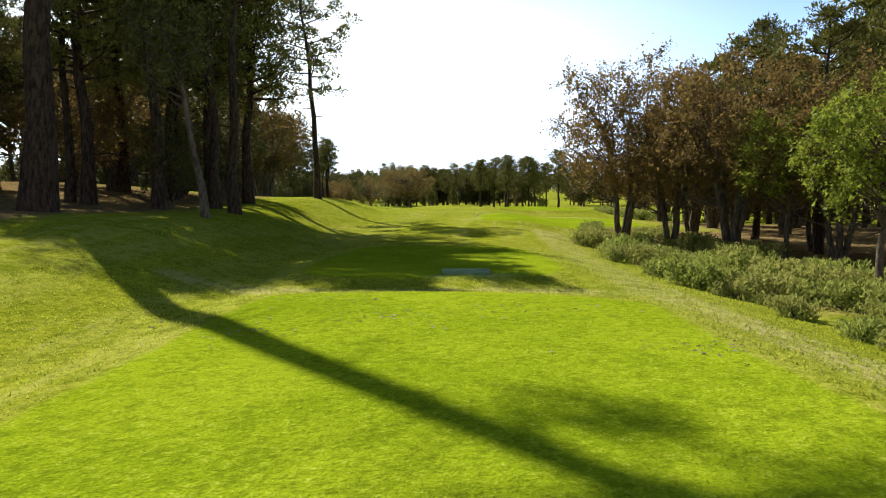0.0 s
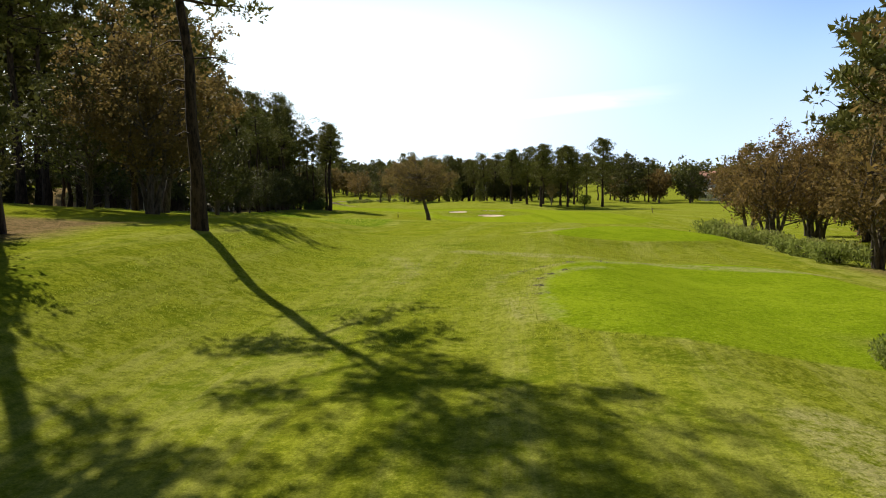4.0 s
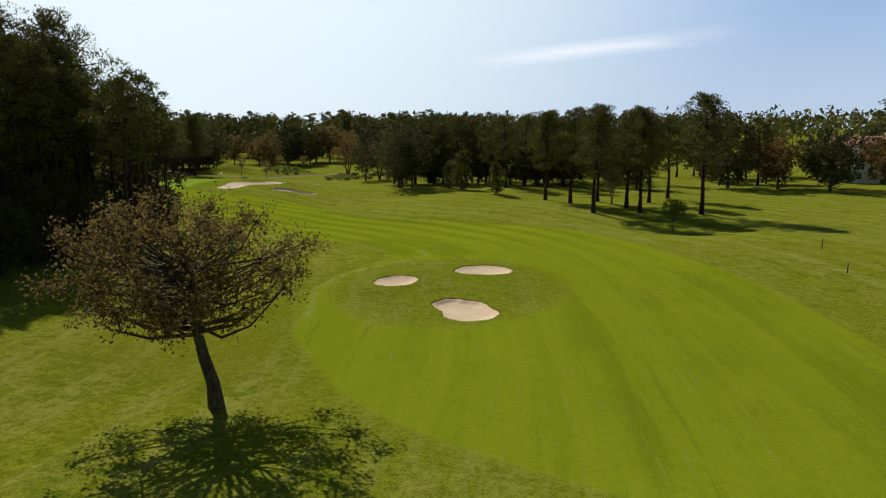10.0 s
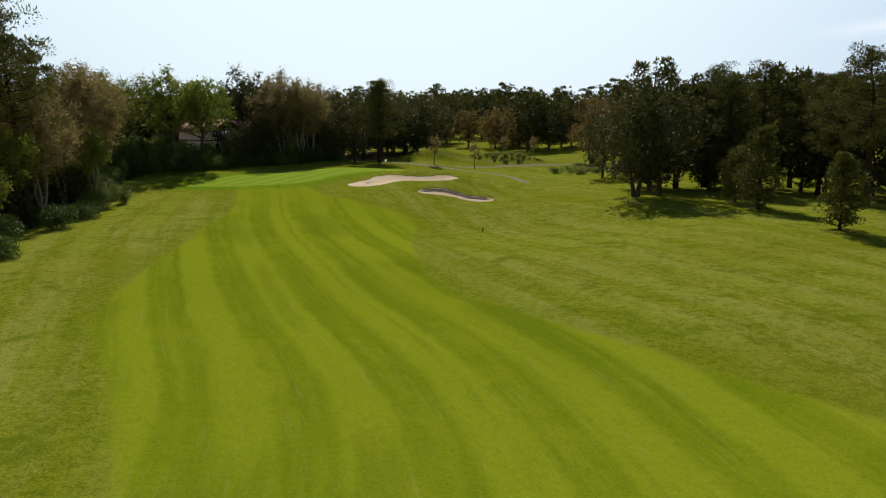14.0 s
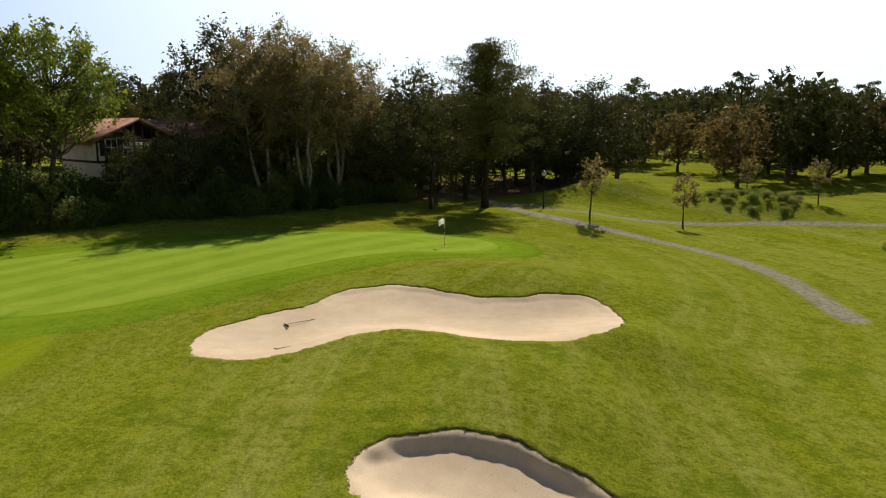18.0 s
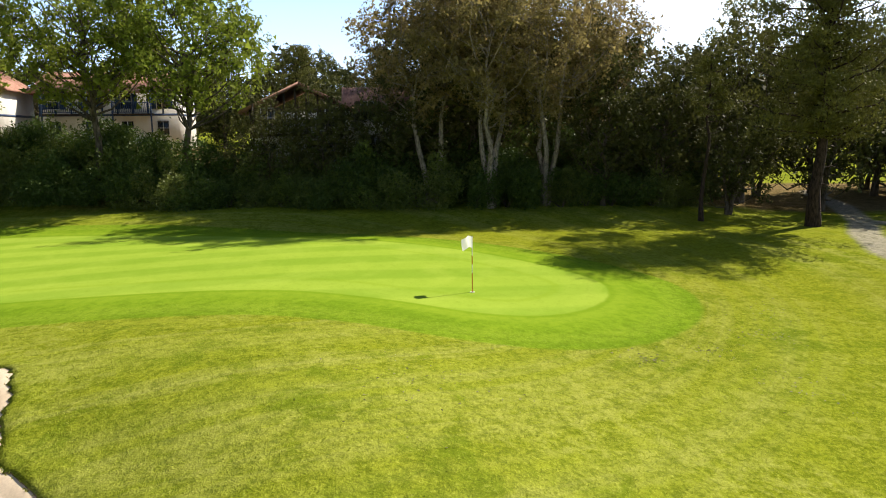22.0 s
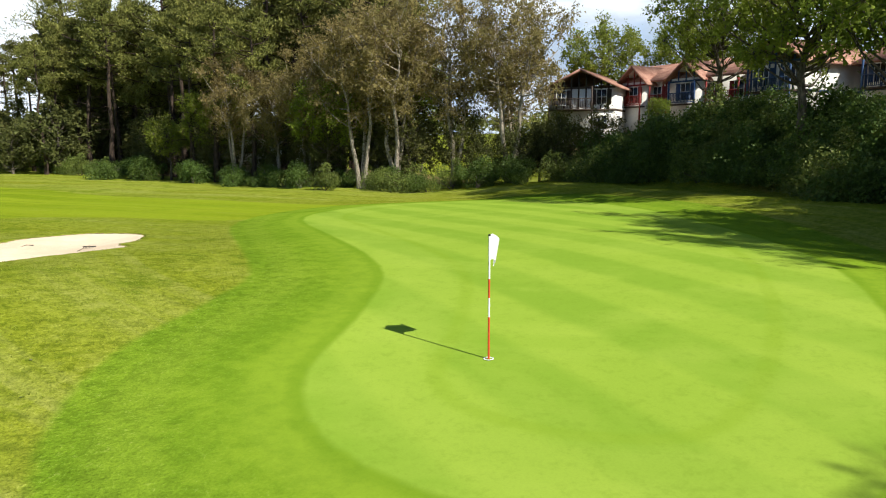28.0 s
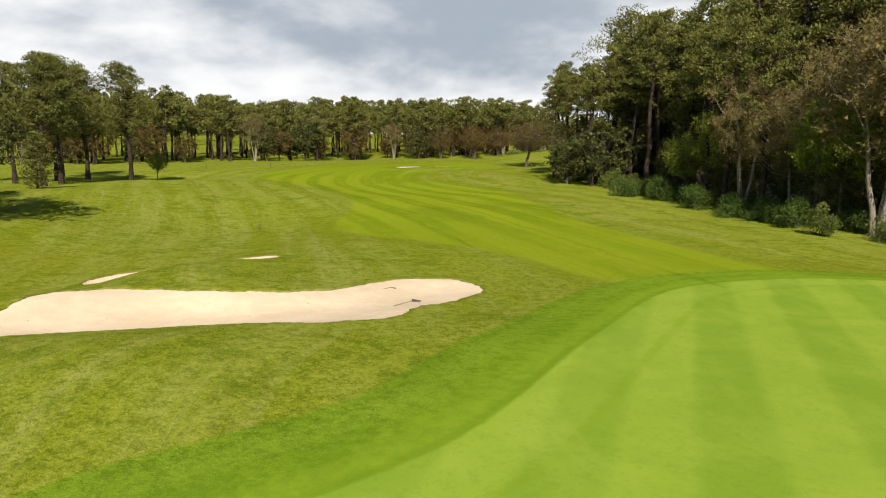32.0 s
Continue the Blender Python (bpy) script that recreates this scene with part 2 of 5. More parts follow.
def height(x, y):
    """The lie of the land: a tee on a low plateau, a falling fairway and a raised green."""
    z = 0.75 + 0.35 * smooth(30, 52, y) - 0.3 * smooth(60, 88, y) - 2.1 * smooth(88, 142, y) - 0.3 * smooth(175, 212, y)
    z = z + 1.5 * smooth(-4.5, -11, x) * smooth(2, 25, y) * (1 - smooth(60, 100, y)) + 1.2 * smooth(-10, -35, x) * (1 - smooth(142, 205, y))
    z = z - 0.6 * smooth(4, 9, x) * (1 - smooth(52, 80, y)) - 1.3 * smooth(10, 28, x) * smooth(40, 80, y) * (1 - smooth(105, 150, y))
    z = z + 1.2 * hump(x, y, 8, 248, 24, 30) - 1.2 * hump(x, y, -27, 250, 13, 24, 25) - 0.6 * hump(x, y, 28, 211, 14, 10)
    z = z + 0.6 * hump(x, y, 4, 170, 13, 12) - 0.6 * hump(x, y, -17, 212, 16, 16)
    z = z + 0.85 * hump(x, y, -74, 278, 24, 20, -30) + 0.9 * hump(x, y, -55, 281, 7.5, 4.5, 45) + 0.9 * hump(x, y, -46, 269, 5, 4.5, 50)
    z = z + 2.5 * hump(x, y, -84, 329, 7, 5, 30) + 1.9 * hump(x, y, -66, 332, 8, 4.5, 10) - 1.3 * hump(x, y, -55, 318, 20, 20) - 0.9 * hump(x, y, -41, 287, 10, 22)
    z = z + 0.9 * smooth(-82, -91, x + 0.12 * (y - 273)) * smooth(225, 250, y) * (1 - smooth(300, 316, y)) + (2.6 + 1.7 * (1 - smooth(258, 268, y))) * smooth(-92, -101, x + 0.05 * (y - 273)) * smooth(205, 225, y) * (1 - smooth(296, 312, y))
    z = z + 0.4 * smooth(20, 60, y) + 0.5 * hump(x, y, -17, 266, 9, 9) + 0.45 * hump(x, y, -58, 283, 7, 6) + 0.25 * hump(x, y, -48, 279, 5, 5) + 0.5 * hump(x, y, -72, 309, 8, 6)
    z = z + 1.5 * smooth(360, 450, y) + 1.4 * smooth(60, 150, x) * smooth(150, 290, y)
    for cx, cy, r, h in RISES:
        z = z + h * hump(x, y, cx, cy, r, r)
    return z + 0.10 * np.sin(x * 0.21 + 1.3 * np.sin(y * 0.07)) * np.sin(y * 0.17 + 0.8)


def sd_polygon(x, y, pts):
    """Signed distance to a closed outline, negative inside."""
    best, inside = np.full(x.shape, 1e9), np.zeros(x.shape, bool)
    for (ax, ay), (bx, by) in zip(pts, pts[1:] + pts[:1]):
        ex, ey, px, py = bx - ax, by - ay, x - ax, y - ay
        k = np.clip((px * ex + py * ey) / (ex * ex + ey * ey), 0, 1)
        best = np.minimum(best, (px - ex * k) ** 2 + (py - ey * k) ** 2)
        up = (ay <= y) != (by <= y)
        inside ^= up & (px < ex * py / (ey if abs(ey) > 1e-9 else 1e-9))
    return np.where(inside, -1, 1) * np.sqrt(best)


def rounded(pts, steps=6):
    """A closed smooth outline through the given corners."""
    out, n = [], len(pts)
    for i in range(n):
        p0, p1, p2, p3 = (np.array(pts[(i + k) % n], float) for k in (-1, 0, 1, 2))
        for k in range(steps):
            s = k / steps
            out.append(tuple(0.5 * (2 * p1 + (p2 - p0) * s + (2 * p0 - 5 * p1 + 4 * p2 - p3) * s * s + (3 * p1 - p0 - 3 * p2 + p3) * s**3)))
    return out


def sd_line(x, y, pts):
    best = np.full(x.shape, 1e9)
    for (ax, ay), (bx, by) in zip(pts, pts[1:]):
        ex, ey = bx - ax, by - ay
        k = np.clip(((x - ax) * ex + (y - ay) * ey) / (ex * ex + ey * ey), 0, 1)
        best = np.minimum(best, np.hypot(x - ax - ex * k, y - ay - ey * k))
    return best


FAIRWAY = rounded([(16, 133), (26, 138), (30, 150), (27, 178), (17, 203), (3, 211), (-13, 218.3), (-20, 223), (-28, 233), (-35.5, 245), (-43.5, 250.2), (-50, 252.5), (-58, 256), (-66, 261),
                   (-75, 256), (-68, 251), (-55, 238), (-41, 219), (-31, 206), (-20, 199), (-8, 190), (-5, 178), (-8, 166), (-6.5, 155), (-3, 148), (3, 140)], 3)
GREEN = rounded([(-67.2, 262), (-70.7, 256.6), (-75, 254), (-80.2, 253.2), (-82.6, 258), (-83, 266), (-81.6, 274), (-79, 281), (-75, 287), (-71, 290.7),
                 (-68, 290.8), (-65.6, 288.8), (-65.1, 286.2), (-66.5, 283), (-67.6, 279), (-67.2, 271)], 4)
TEES = [rounded(q, 4) for q in (
    [(-3.8, -8), (3.8, -8), (3.8, 9), (3.2, 13.5), (-2.6, 14.5), (-3.8, 11)], [(-3.4, 18.0), (2.8, 18.0), (3.2, 27), (1.5, 29.5), (-2.6, 29.5), (-3.6, 26)],
    [(2.7, 45), (10, 44), (14, 50), (13.5, 59), (8.6, 59.7), (4.2, 56), (2.7, 51.5)], [(4.9, 69), (9.7, 67.6), (14.5, 70.4), (16.4, 76.5), (12.5, 78.3), (8, 76.5)])]
BUNKERS = {key: rounded(q, 5) for key, q in {  # the outlines of the sand
    "front": [(-58.4, 263.8), (-60.3, 265.3), (-60.6, 268.0), (-60.3, 270.3), (-60.8, 272.5), (-59.8, 274.6), (-58.0, 275.7), (-55.7, 276.7), (-54.3, 278.2), (-53.0, 279.9), (-51.4, 280.5),
              (-49.4, 279.2), (-48.0, 277.0), (-48.5, 274.4), (-50.6, 272.8), (-53.2, 271.6), (-54.9, 270.3), (-55.5, 268.2), (-55.6, 266.0), (-56.5, 264.4)],
    "approach": [(-46.6, 263.0), (-46.8, 264.7), (-45.3, 266.5), (-43.4, 267.3), (-41.6, 267.7), (-39.8, 269.5), (-38.2, 268.9), (-37.8, 266.9), (-38.7, 265.0), (-40.2, 264.4), (-42.0, 264.4), (-43.7, 263.3), (-45.2, 262.3)],
    "small": [(-3.6, 167.4), (-3.1, 168.9), (-1.9, 169.6), (-0.6, 169.2), (-0.1, 168.0), (-0.7, 166.7), (-2.0, 166.2), (-3.2, 166.5)],
    "far": [(2.7, 172.3), (3.4, 174.3), (5.3, 175.3), (7.1, 174.5), (7.7, 172.8), (6.9, 171.3), (5.0, 170.7), (3.3, 171.0)],
    "near": [(2.0, 161.9), (2.8, 163.2), (4.1, 162.9), (5.5, 162.3), (6.3, 160.8), (7.0, 159.2), (6.2, 157.7), (4.7, 157.3), (3.2, 158.3), (2.9, 159.8), (2.3, 160.8)],
}.items()}


def sd_bunker(x, y, key):
    q = BUNKERS[key]
    out = np.full(x.shape, 99.0)
    lo, hi = np.min(q, 0) - 9, np.max(q, 0) + 9
    near = (x > lo[0]) & (x < hi[0]) & (y > lo[1]) & (y < hi[1])
    out[near] = sd_polygon(x[near], y[near], q) + 0.05 * np.sin(x[near] * 2.9 + y[near] * 1.7) + 0.04 * np.sin(y[near] * 6.1 - x[near] * 4.3) + 0.025 * np.sin(x[near] * 11 + y[near] * 9)
    return out


def bunker_box(key):
    q = BUNKERS[key]
    return np.floor((np.min(q, 0) - 2.5) * 2) / 2, np.ceil((np.max(q, 0) + 2.5) * 2) / 2


PATHS = [[(-112, 323), (-98, 317.5), (-88, 313), (-82, 309.2), (-76, 306.4), (-70.5, 305.3), (-65, 305.5), (-60, 305.2), (-55.2, 303), (-50, 299), (-44, 292)],
         [(-88, 314.6), (-81, 314.4), (-75.2, 315.8), (-71, 320), (-66.2, 323), (-60, 327), (-50, 333), (-35, 338), (-10, 340)]]
LUSH = rounded([(-7.2, 79), (-6.3, 90), (-7.5, 101), (-12.5, 121), (-19, 133), (-34, 146), (-40, 110), (-30, 82), (-14, 75)], 3)


TRACKS = [([(-2.9, 58.6), (-1.9, 56.3), (-1.6, 53.9), (-1.9, 52.0)], 0.16), ([(7.5, 58.9), (4.1, 55.9), (2.2, 54.2), (1.3, 53.0), (1.1, 51.5), (1.3, 49.4), (1.8, 46)], 0.16),
          ([(5.3, 55.3), (3.6, 53.7), (2.6, 52.0), (2.3, 49.7), (2.3, 46)], 0.16), ([(14.5, 58.6), (10.6, 58.8), (6.9, 59.6), (3.3, 59.2), (0.2, 60.2)], 0.55),
          ([(-6.3, 157), (-6.9, 160.1), (-8.0, 165.1), (-6.7, 171.2), (-3.2, 176.4), (-1.2, 181.8), (-2.4, 185.4)], 0.12),
          ([(5.8, 40), (5.6, 33.2), (5.2, 27), (5.1, 22.5), (5.2, 14), (5.8, 8), (6.2, 1)], 0.8), ([(1.6, 17.6), (0.0, 17.5)], 0.3), ([(4.3, 72.8), (6.9, 78), (9, 79)], 0.6), ([(-6.5, 17.5), (-2, 15.2), (3.5, 15.8)], 0.5)]


def flow(x, y):
    """Metres across and along the line of play, which the mowers follow."""
    line = [(0, -60), (0.5, 0), (2, 50), (8, 100), (13, 130), (12, 160), (7, 186), (-5, 205), (-24, 219.5), (-42, 234), (-57, 249), (-69, 262), (-76, 280), (-79, 340)]
    pts = np.array(rounded(line, 5)[:-10])
    best, across, along, run = np.full(x.shape, 1e18), np.zeros(x.shape), np.zeros(x.shape), 0.0
    for (ax, ay), (bx, by) in zip(pts, pts[1:]):
        ex, ey, size = bx - ax, by - ay, math.hypot(bx - ax, by - ay)
        k = np.clip(((x - ax) * ex + (y - ay) * ey) / (size * size), 0, 1)
        dx, dy = x - ax - ex * k, y - ay - ey * k
        d = dx * dx + dy * dy
        nearer = d < best
        best = np.where(nearer, d, best)
        across = np.where(nearer, np.sign(ex * dy - ey * dx) * np.sqrt(d), across)
        along = np.where(nearer, run + k * size, along)
        run += size
    return across, along


def zones(x, y):
    """What the ground is made of: signed distances and stripe numbers for the turf."""
    tee = np.minimum.reduce([sd_polygon(x, y, q) for q in TEES])
    fair = sd_polygon(x, y, FAIRWAY)
    mound = (np.hypot((x - 2.7) / 9.6, (y - 167.5) / 12.0) - 1) * 10
    fair = np.maximum(fair, -mound * 0.3)
    green = sd_polygon(x, y, GREEN)
    path = np.minimum(sd_line(x, y, PATHS[0]) - 0.72, sd_line(x, y, PATHS[1]) - 0.62)
    band, along = flow(x, y)
    wood = wooded(x, y)
    return tee, fair, green, path, band, wood, sd_polygon(x, y, LUSH), along


def wooded(x, y):
    """How far inside the woods a place lies: under the trees the turf gives way to litter."""
    a = np.minimum.reduce([-12.5 - x, x + 50, y - 14, 60 - y])
    b = np.minimum.reduce([-32 - x - 0.06 * (y - 100), x + 66, y - 84, 186 - y])
    c = np.minimum.reduce([-0.73 * (x + 37) - 0.68 * (y - 188) - 1.5, x + 88, y - 168, 262 - y, 28 + 0.73 * (x + 37) + 0.68 * (y - 188)])
    d = np.minimum.reduce([-92.5 - x, x + 126, y - 200, 306 - y])
    e = np.minimum.reduce([-92 - x, x + 122, y - 300, 352 - y])
    g = np.minimum(np.maximum(np.minimum(x - 8.5, 47 - y), np.minimum(x - 17, 64 - y)), np.minimum(44 - x, y - 2))
    return np.maximum.reduce([a, b, c, d, e, g])


def mesh_object(name, verts, faces, mat, parent=None, soft=False):
    """One mesh object from arrays of corners and faces (three or four corners each)."""
    me = bpy.data.meshes.new(name)
    verts = np.asarray(verts, np.float32)
    groups = [np.asarray(f, np.int32) for f in (faces if isinstance(faces, list) else [faces]) if len(f)]
    loops = np.concatenate([g.ravel() for g in groups])
    sizes = np.concatenate([np.full(len(g), g.shape[1], np.int32) for g in groups])
    me.vertices.add(len(verts))
    me.vertices.foreach_set("co", verts.ravel())
    me.loops.add(len(loops))
    me.loops.foreach_set("vertex_index", loops)
    me.polygons.add(len(sizes))
    me.polygons.foreach_set("loop_start", np.r_[0, np.cumsum(sizes)[:-1]].astype(np.int32))
    me.polygons.foreach_set("loop_total", sizes)
    if soft:
        me.polygons.foreach_set("use_smooth", np.ones(len(sizes), bool))
    me.update(calc_edges=True)
    if mat is not None:
        me.materials.append(mat)
    ob = new(name, me)
    ob.parent = parent
    return ob


def grid_faces(nx, ny, start=0):
    i = (np.arange(ny - 1)[:, None] * nx + np.arange(nx - 1)[None]).ravel() + start
    return np.stack([i, i + 1, i + 1 + nx, i + nx], 1)


def stretched(lo, hi, step, far_lo, far_hi):
    mid = np.arange(lo, hi + step / 2, step)
    def tail(span):
        out, d, s = [], 0.0, step
        while d < span:
            s *= 1.22
            d += s
            out.append(d)
        return np.array(out)
    return np.r_[lo - tail(lo - far_lo)[::-1], mid, hi + tail(far_hi - hi)]


def turf_height(x, y):
    z = height(x, y)
    for q in TEES:
        z = z + 0.2 * smooth(1.8, -0.4, sd_polygon(x, y, q))
    return z + 0.12 * smooth(3.2, 0.2, sd_polygon(x, y, GREEN))


def far_land(x, y):
    """Low wooded hills far round the course."""
    r = np.hypot(x + 20, y - 180)
    return 9.0 * smooth(330, 800, r) * (1 + 0.5 * np.sin(x * 0.004 + 1) * np.cos(y * 0.005)) 


def build_ground():
    xs, ys = stretched(-98, 46, 0.5, -2600, 2600), stretched(-8, 342, 0.5, -2600, 2800)
    gx, gy = np.meshgrid(xs, ys)
    vx, vy = gx.ravel(), gy.ravel()
    faces = grid_faces(len(xs), len(ys))
    cx, cy = vx[faces].mean(1), vy[faces].mean(1)
    keep = np.ones(len(faces), bool)
    all_x, all_y, all_f, all_z = [vx], [vy], [], [turf_height(vx, vy) + far_land(vx, vy)]
    count = len(vx)
    for key in BUNKERS:
        lo, hi = bunker_box(key)
        keep &= ~((cx > lo[0]) & (cx < hi[0]) & (cy > lo[1]) & (cy < hi[1]))
    faces = faces[keep]
    all_f.append(faces)
    done = []
    for key in BUNKERS:
        lo, hi = bunker_box(key)
        step = 0.125
        px, py = np.meshgrid(np.arange(lo[0], hi[0] + step / 2, step), np.arange(lo[1], hi[1] + step / 2, step))
        f = grid_faces(px.shape[1], px.shape[0])
        px, py = px.ravel(), py.ravel()
        fx, fy = px[f].mean(1), py[f].mean(1)
        ok = np.ones(len(f), bool)
        for (a, b) in done:
            ok &= ~((fx > a[0]) & (fx < b[0]) & (fy > a[1]) & (fy < b[1]))
        done.append((lo, hi))
        sd = np.minimum.reduce([sd_bunker(px, py, k) for k in BUNKERS])
        rag = 0.5 + 0.5 * np.sin(px * 7.3 + 2 * np.sin(py * 5.1)) * np.sin(py * 8.9 + px * 2.3)
        z = turf_height(px, py) + (0.02 + 0.03 * rag) * np.exp(-((sd - 0.35) / 0.4) ** 2) - 2.2 * smooth(0.03, -0.15, sd)
        all_f.append(f[ok] + count)
        all_x.append(px), all_y.append(py), all_z.append(z)
        count += len(px)
    x, y, z = (np.concatenate(a) for a in (all_x, all_y, all_z))
    ob = mesh_object("ground", np.stack([x, y, z], 1), [np.concatenate(all_f)], M_TURF, soft=True)
    for key, values in zip(("tee", "fair", "green", "path", "band", "wood", "lush", "along", "track"), (*zones(x, y), np.minimum.reduce([sd_line(x, y, q) - w for q, w in TRACKS]))):
        at = ob.data.attributes.new(key, "FLOAT", "POINT")
        at.data.foreach_set("value", np.asarray(values, np.float32))
    tagged(ob, "mown grass of a golf hole with fairway, rough and worn path", "ground", kind="structure")
    return ob


def attribute(t, name):
    n = t.nodes.new("ShaderNodeAttribute")
    n.attribute_name = name
    return n.outputs["Fac"]


def add(t, *terms):
    """A weighted sum of fields: pairs of a field and its weight."""
    out = None
    for field, weight in terms:
        w = math_node(t, "MULTIPLY", field, weight)
        out = w if out is None else math_node(t, "ADD", out, w)
    return out


def times(t, *fields):
    out = fields[0]
    for f in fields[1:]:
        out = math_node(t, "MULTIPLY", out, f)
    return out


def along_lines(t, across, along, a, b):
    """Coordinates drawn out along the line of play."""
    c = t.nodes.new("ShaderNodeCombineXYZ")
    t.links.new(math_node(t, "MULTIPLY", across, a), c.inputs[0])
    t.links.new(math_node(t, "MULTIPLY", along, b), c.inputs[1])
    return c.outputs[0]


def turf():
    m, t, out = material("turf")
    p = place_of(t)
    broad, mid, fine, blade = noise_node(t, p, 0.045, 4.0), noise_node(t, p, 0.35, 5.0, 0.6, 0.6), noise_node(t, p, 3.0, 4.0, 0.65), noise_node(t, p, 30.0, 3.0, 0.7)
    tuft, grain = noise_node(t, p, 1.15, 5.0, 0.68, 0.8), noise_node(t, p, 9.0, 4.0, 0.72)
    warp = math_node(t, "MULTIPLY", math_node(t, "SUBTRACT", fine, 0.5), 0.5)
    warp2 = math_node(t, "MULTIPLY", math_node(t, "SUBTRACT", mid, 0.5), 3.0)
    band, run = attribute(t, "band"), attribute(t, "along")
    wide_streak = noise_node(t, along_lines(t, band, run, 0.30, 0.022), 1.0, 4.0, 0.6, 0.5)
    streak = noise_node(t, along_lines(t, band, run, 1.1, 0.06), 1.0, 5.0, 0.62, 0.4)
    thread = noise_node(t, along_lines(t, band, run, 5.0, 0.22), 1.0, 4.0, 0.65, 0.3)
    where = t.nodes.new("ShaderNodeSeparateXYZ")
    t.links.new(p, where.inputs[0])
    # where the painted mowing sheen is strongest: round the bend before the green
    home = times(t, ramp_node(t, where.outputs[1], 175.0, 215.0), math_node(t, "ADD", 0.3, math_node(t, "MULTIPLY", ramp_node(t, where.outputs[1], 250.0, 232.0), 0.7)))
    # rough: tufted and uneven, with dry straw; the mower's lanes carry painted sheen
    clump = add(t, (grain, 0.45), (tuft, 0.35), (fine, 0.2))
    rough = mix_node(t, ramp_node(t, clump, 0.38, 0.62), ROUGH_A, ROUGH_B)
    lane = ramp_node(t, math_node(t, "SINE", math_node(t, "ADD", math_node(t, "MULTIPLY", band, 1.5), math_node(t, "MULTIPLY", warp2, 0.8))), -0.5, 0.6)
    rough = mix_node(t, times(t, lane, math_node(t, "ADD", 0.03, math_node(t, "MULTIPLY", home, 0.60))), rough, ROUGH_LANE)
    rough = mix_node(t, math_node(t, "MULTIPLY", times(t, ramp_node(t, add(t, (wide_streak, 0.55), (streak, 0.45)), 0.44, 0.62), ramp_node(t, add(t, (tuft, 0.5), (thread, 0.5)), 0.36, 0.60)), 0.9), rough, ROUGH_DRY)
    rough = mix_node(t, math_node(t, "MULTIPLY", times(t, ramp_node(t, mid, 0.46, 0.68), ramp_node(t, fine, 0.42, 0.66)), 0.55), rough, ROUGH_DRY)
    rough = mix_node(t, math_node(t, "MULTIPLY", ramp_node(t, add(t, (mid, 0.6), (tuft, 0.4)), 0.50, 0.36), 0.75), rough, ROUGH_DEEP)
    rough = mix_node(t, math_node(t, "MULTIPLY", ramp_node(t, broad, 0.50, 0.68), 0.5), rough, ROUGH_C)
    rough = mix_node(t, 0.18, rough, FAIR_C)
    lush = math_node(t, "ADD", attribute(t, "lush"), math_node(t, "MULTIPLY", warp, 2.0))
    # LUSH_A is a deep green with the shadows between tufts painted in
    rough = mix_node(t, math_node(t, "MULTIPLY", ramp_node(t, lush, 0.35, -0.35), 0.9), rough, mix_node(t, ramp_node(t, clump, 0.40, 0.60), LUSH_A, LUSH_B))
    # fairway: close-mown, the sheen of leaning blades painted as lanes of two tones
    stripe = ramp_node(t, math_node(t, "SINE", math_node(t, "ADD", math_node(t, "MULTIPLY", band, 1.5), math_node(t, "MULTIPLY", warp2, 0.5))), -0.5, 0.5)
    fair_c = mix_node(t, math_node(t, "ADD", 0.5, times(t, math_node(t, "SUBTRACT", stripe, 0.5), math_node(t, "ADD", 0.12, math_node(t, "MULTIPLY", home, 0.7)))), FAIR_A, FAIR_B)
    fair_c = mix_node(t, math_node(t, "MULTIPLY", ramp_node(t, add(t, (streak, 0.6), (mid, 0.4)), 0.42, 0.62), 0.55), fair_c, FAIR_C)
    fair_c = mix_node(t, math_node(t, "MULTIPLY", ramp_node(t, add(t, (wide_streak, 0.5), (broad, 0.5)), 0.50, 0.38), 0.5), fair_c, FAIR_DEEP)
    fair_c = mix_node(t, math_node(t, "MULTIPLY", ramp_node(t, thread, 0.54, 0.70), 0.22), fair_c, ROUGH_DRY)
    fair = add(t, (attribute(t, "fair"), 1.0), (warp, 1.2), (warp2, 0.30))
    color = mix_node(t, ramp_node(t, fair, 0.40, -0.30), rough, fair_c)
    semi = math_node(t, "MULTIPLY", ramp_node(t, fair, 5.0, 0.4), 0.3)
    color = mix_node(t, times(t, semi, ramp_node(t, fair, -0.1, 0.2)), color, FAIR_A)
    # tees and the green with its collar
    tee = math_node(t, "ADD", attribute(t, "tee"), math_node(t, "MULTIPLY", warp, 0.6))
    tee_c = mix_node(t, ramp_node(t, add(t, (mid, 0.6), (grain, 0.4)), 0.38, 0.62), TEE_A, TEE_B)
    color = mix_node(t, ramp_node(t, tee, 0.12, -0.12), color, tee_c)
    green = math_node(t, "ADD", attribute(t, "green"), math_node(t, "MULTIPLY", warp, 0.35))
    ring = math_node(t, "SINE", math_node(t, "ADD", math_node(t, "MULTIPLY", green, 3.6), math_node(t, "MULTIPLY", warp2, 0.3)))
    collar = mix_node(t, ramp_node(t, add(t, (mid, 0.5), (fine, 0.5)), 0.35, 0.65), COLLAR_A, COLLAR_B)
    collar = mix_node(t, math_node(t, "MULTIPLY", ramp_node(t, ring, -0.3, 0.7), 0.3), collar, COLLAR_C)
    color = mix_node(t, ramp_node(t, green, 3.25, 3.0), color, collar)
    diag = add(t, (where.outputs[0], 2.1), (where.outputs[1], 0.45))
    gstripe = ramp_node(t, math_node(t, "SINE", math_node(t, "ADD", diag, math_node(t, "MULTIPLY", warp2, 0.35))), -0.45, 0.45)
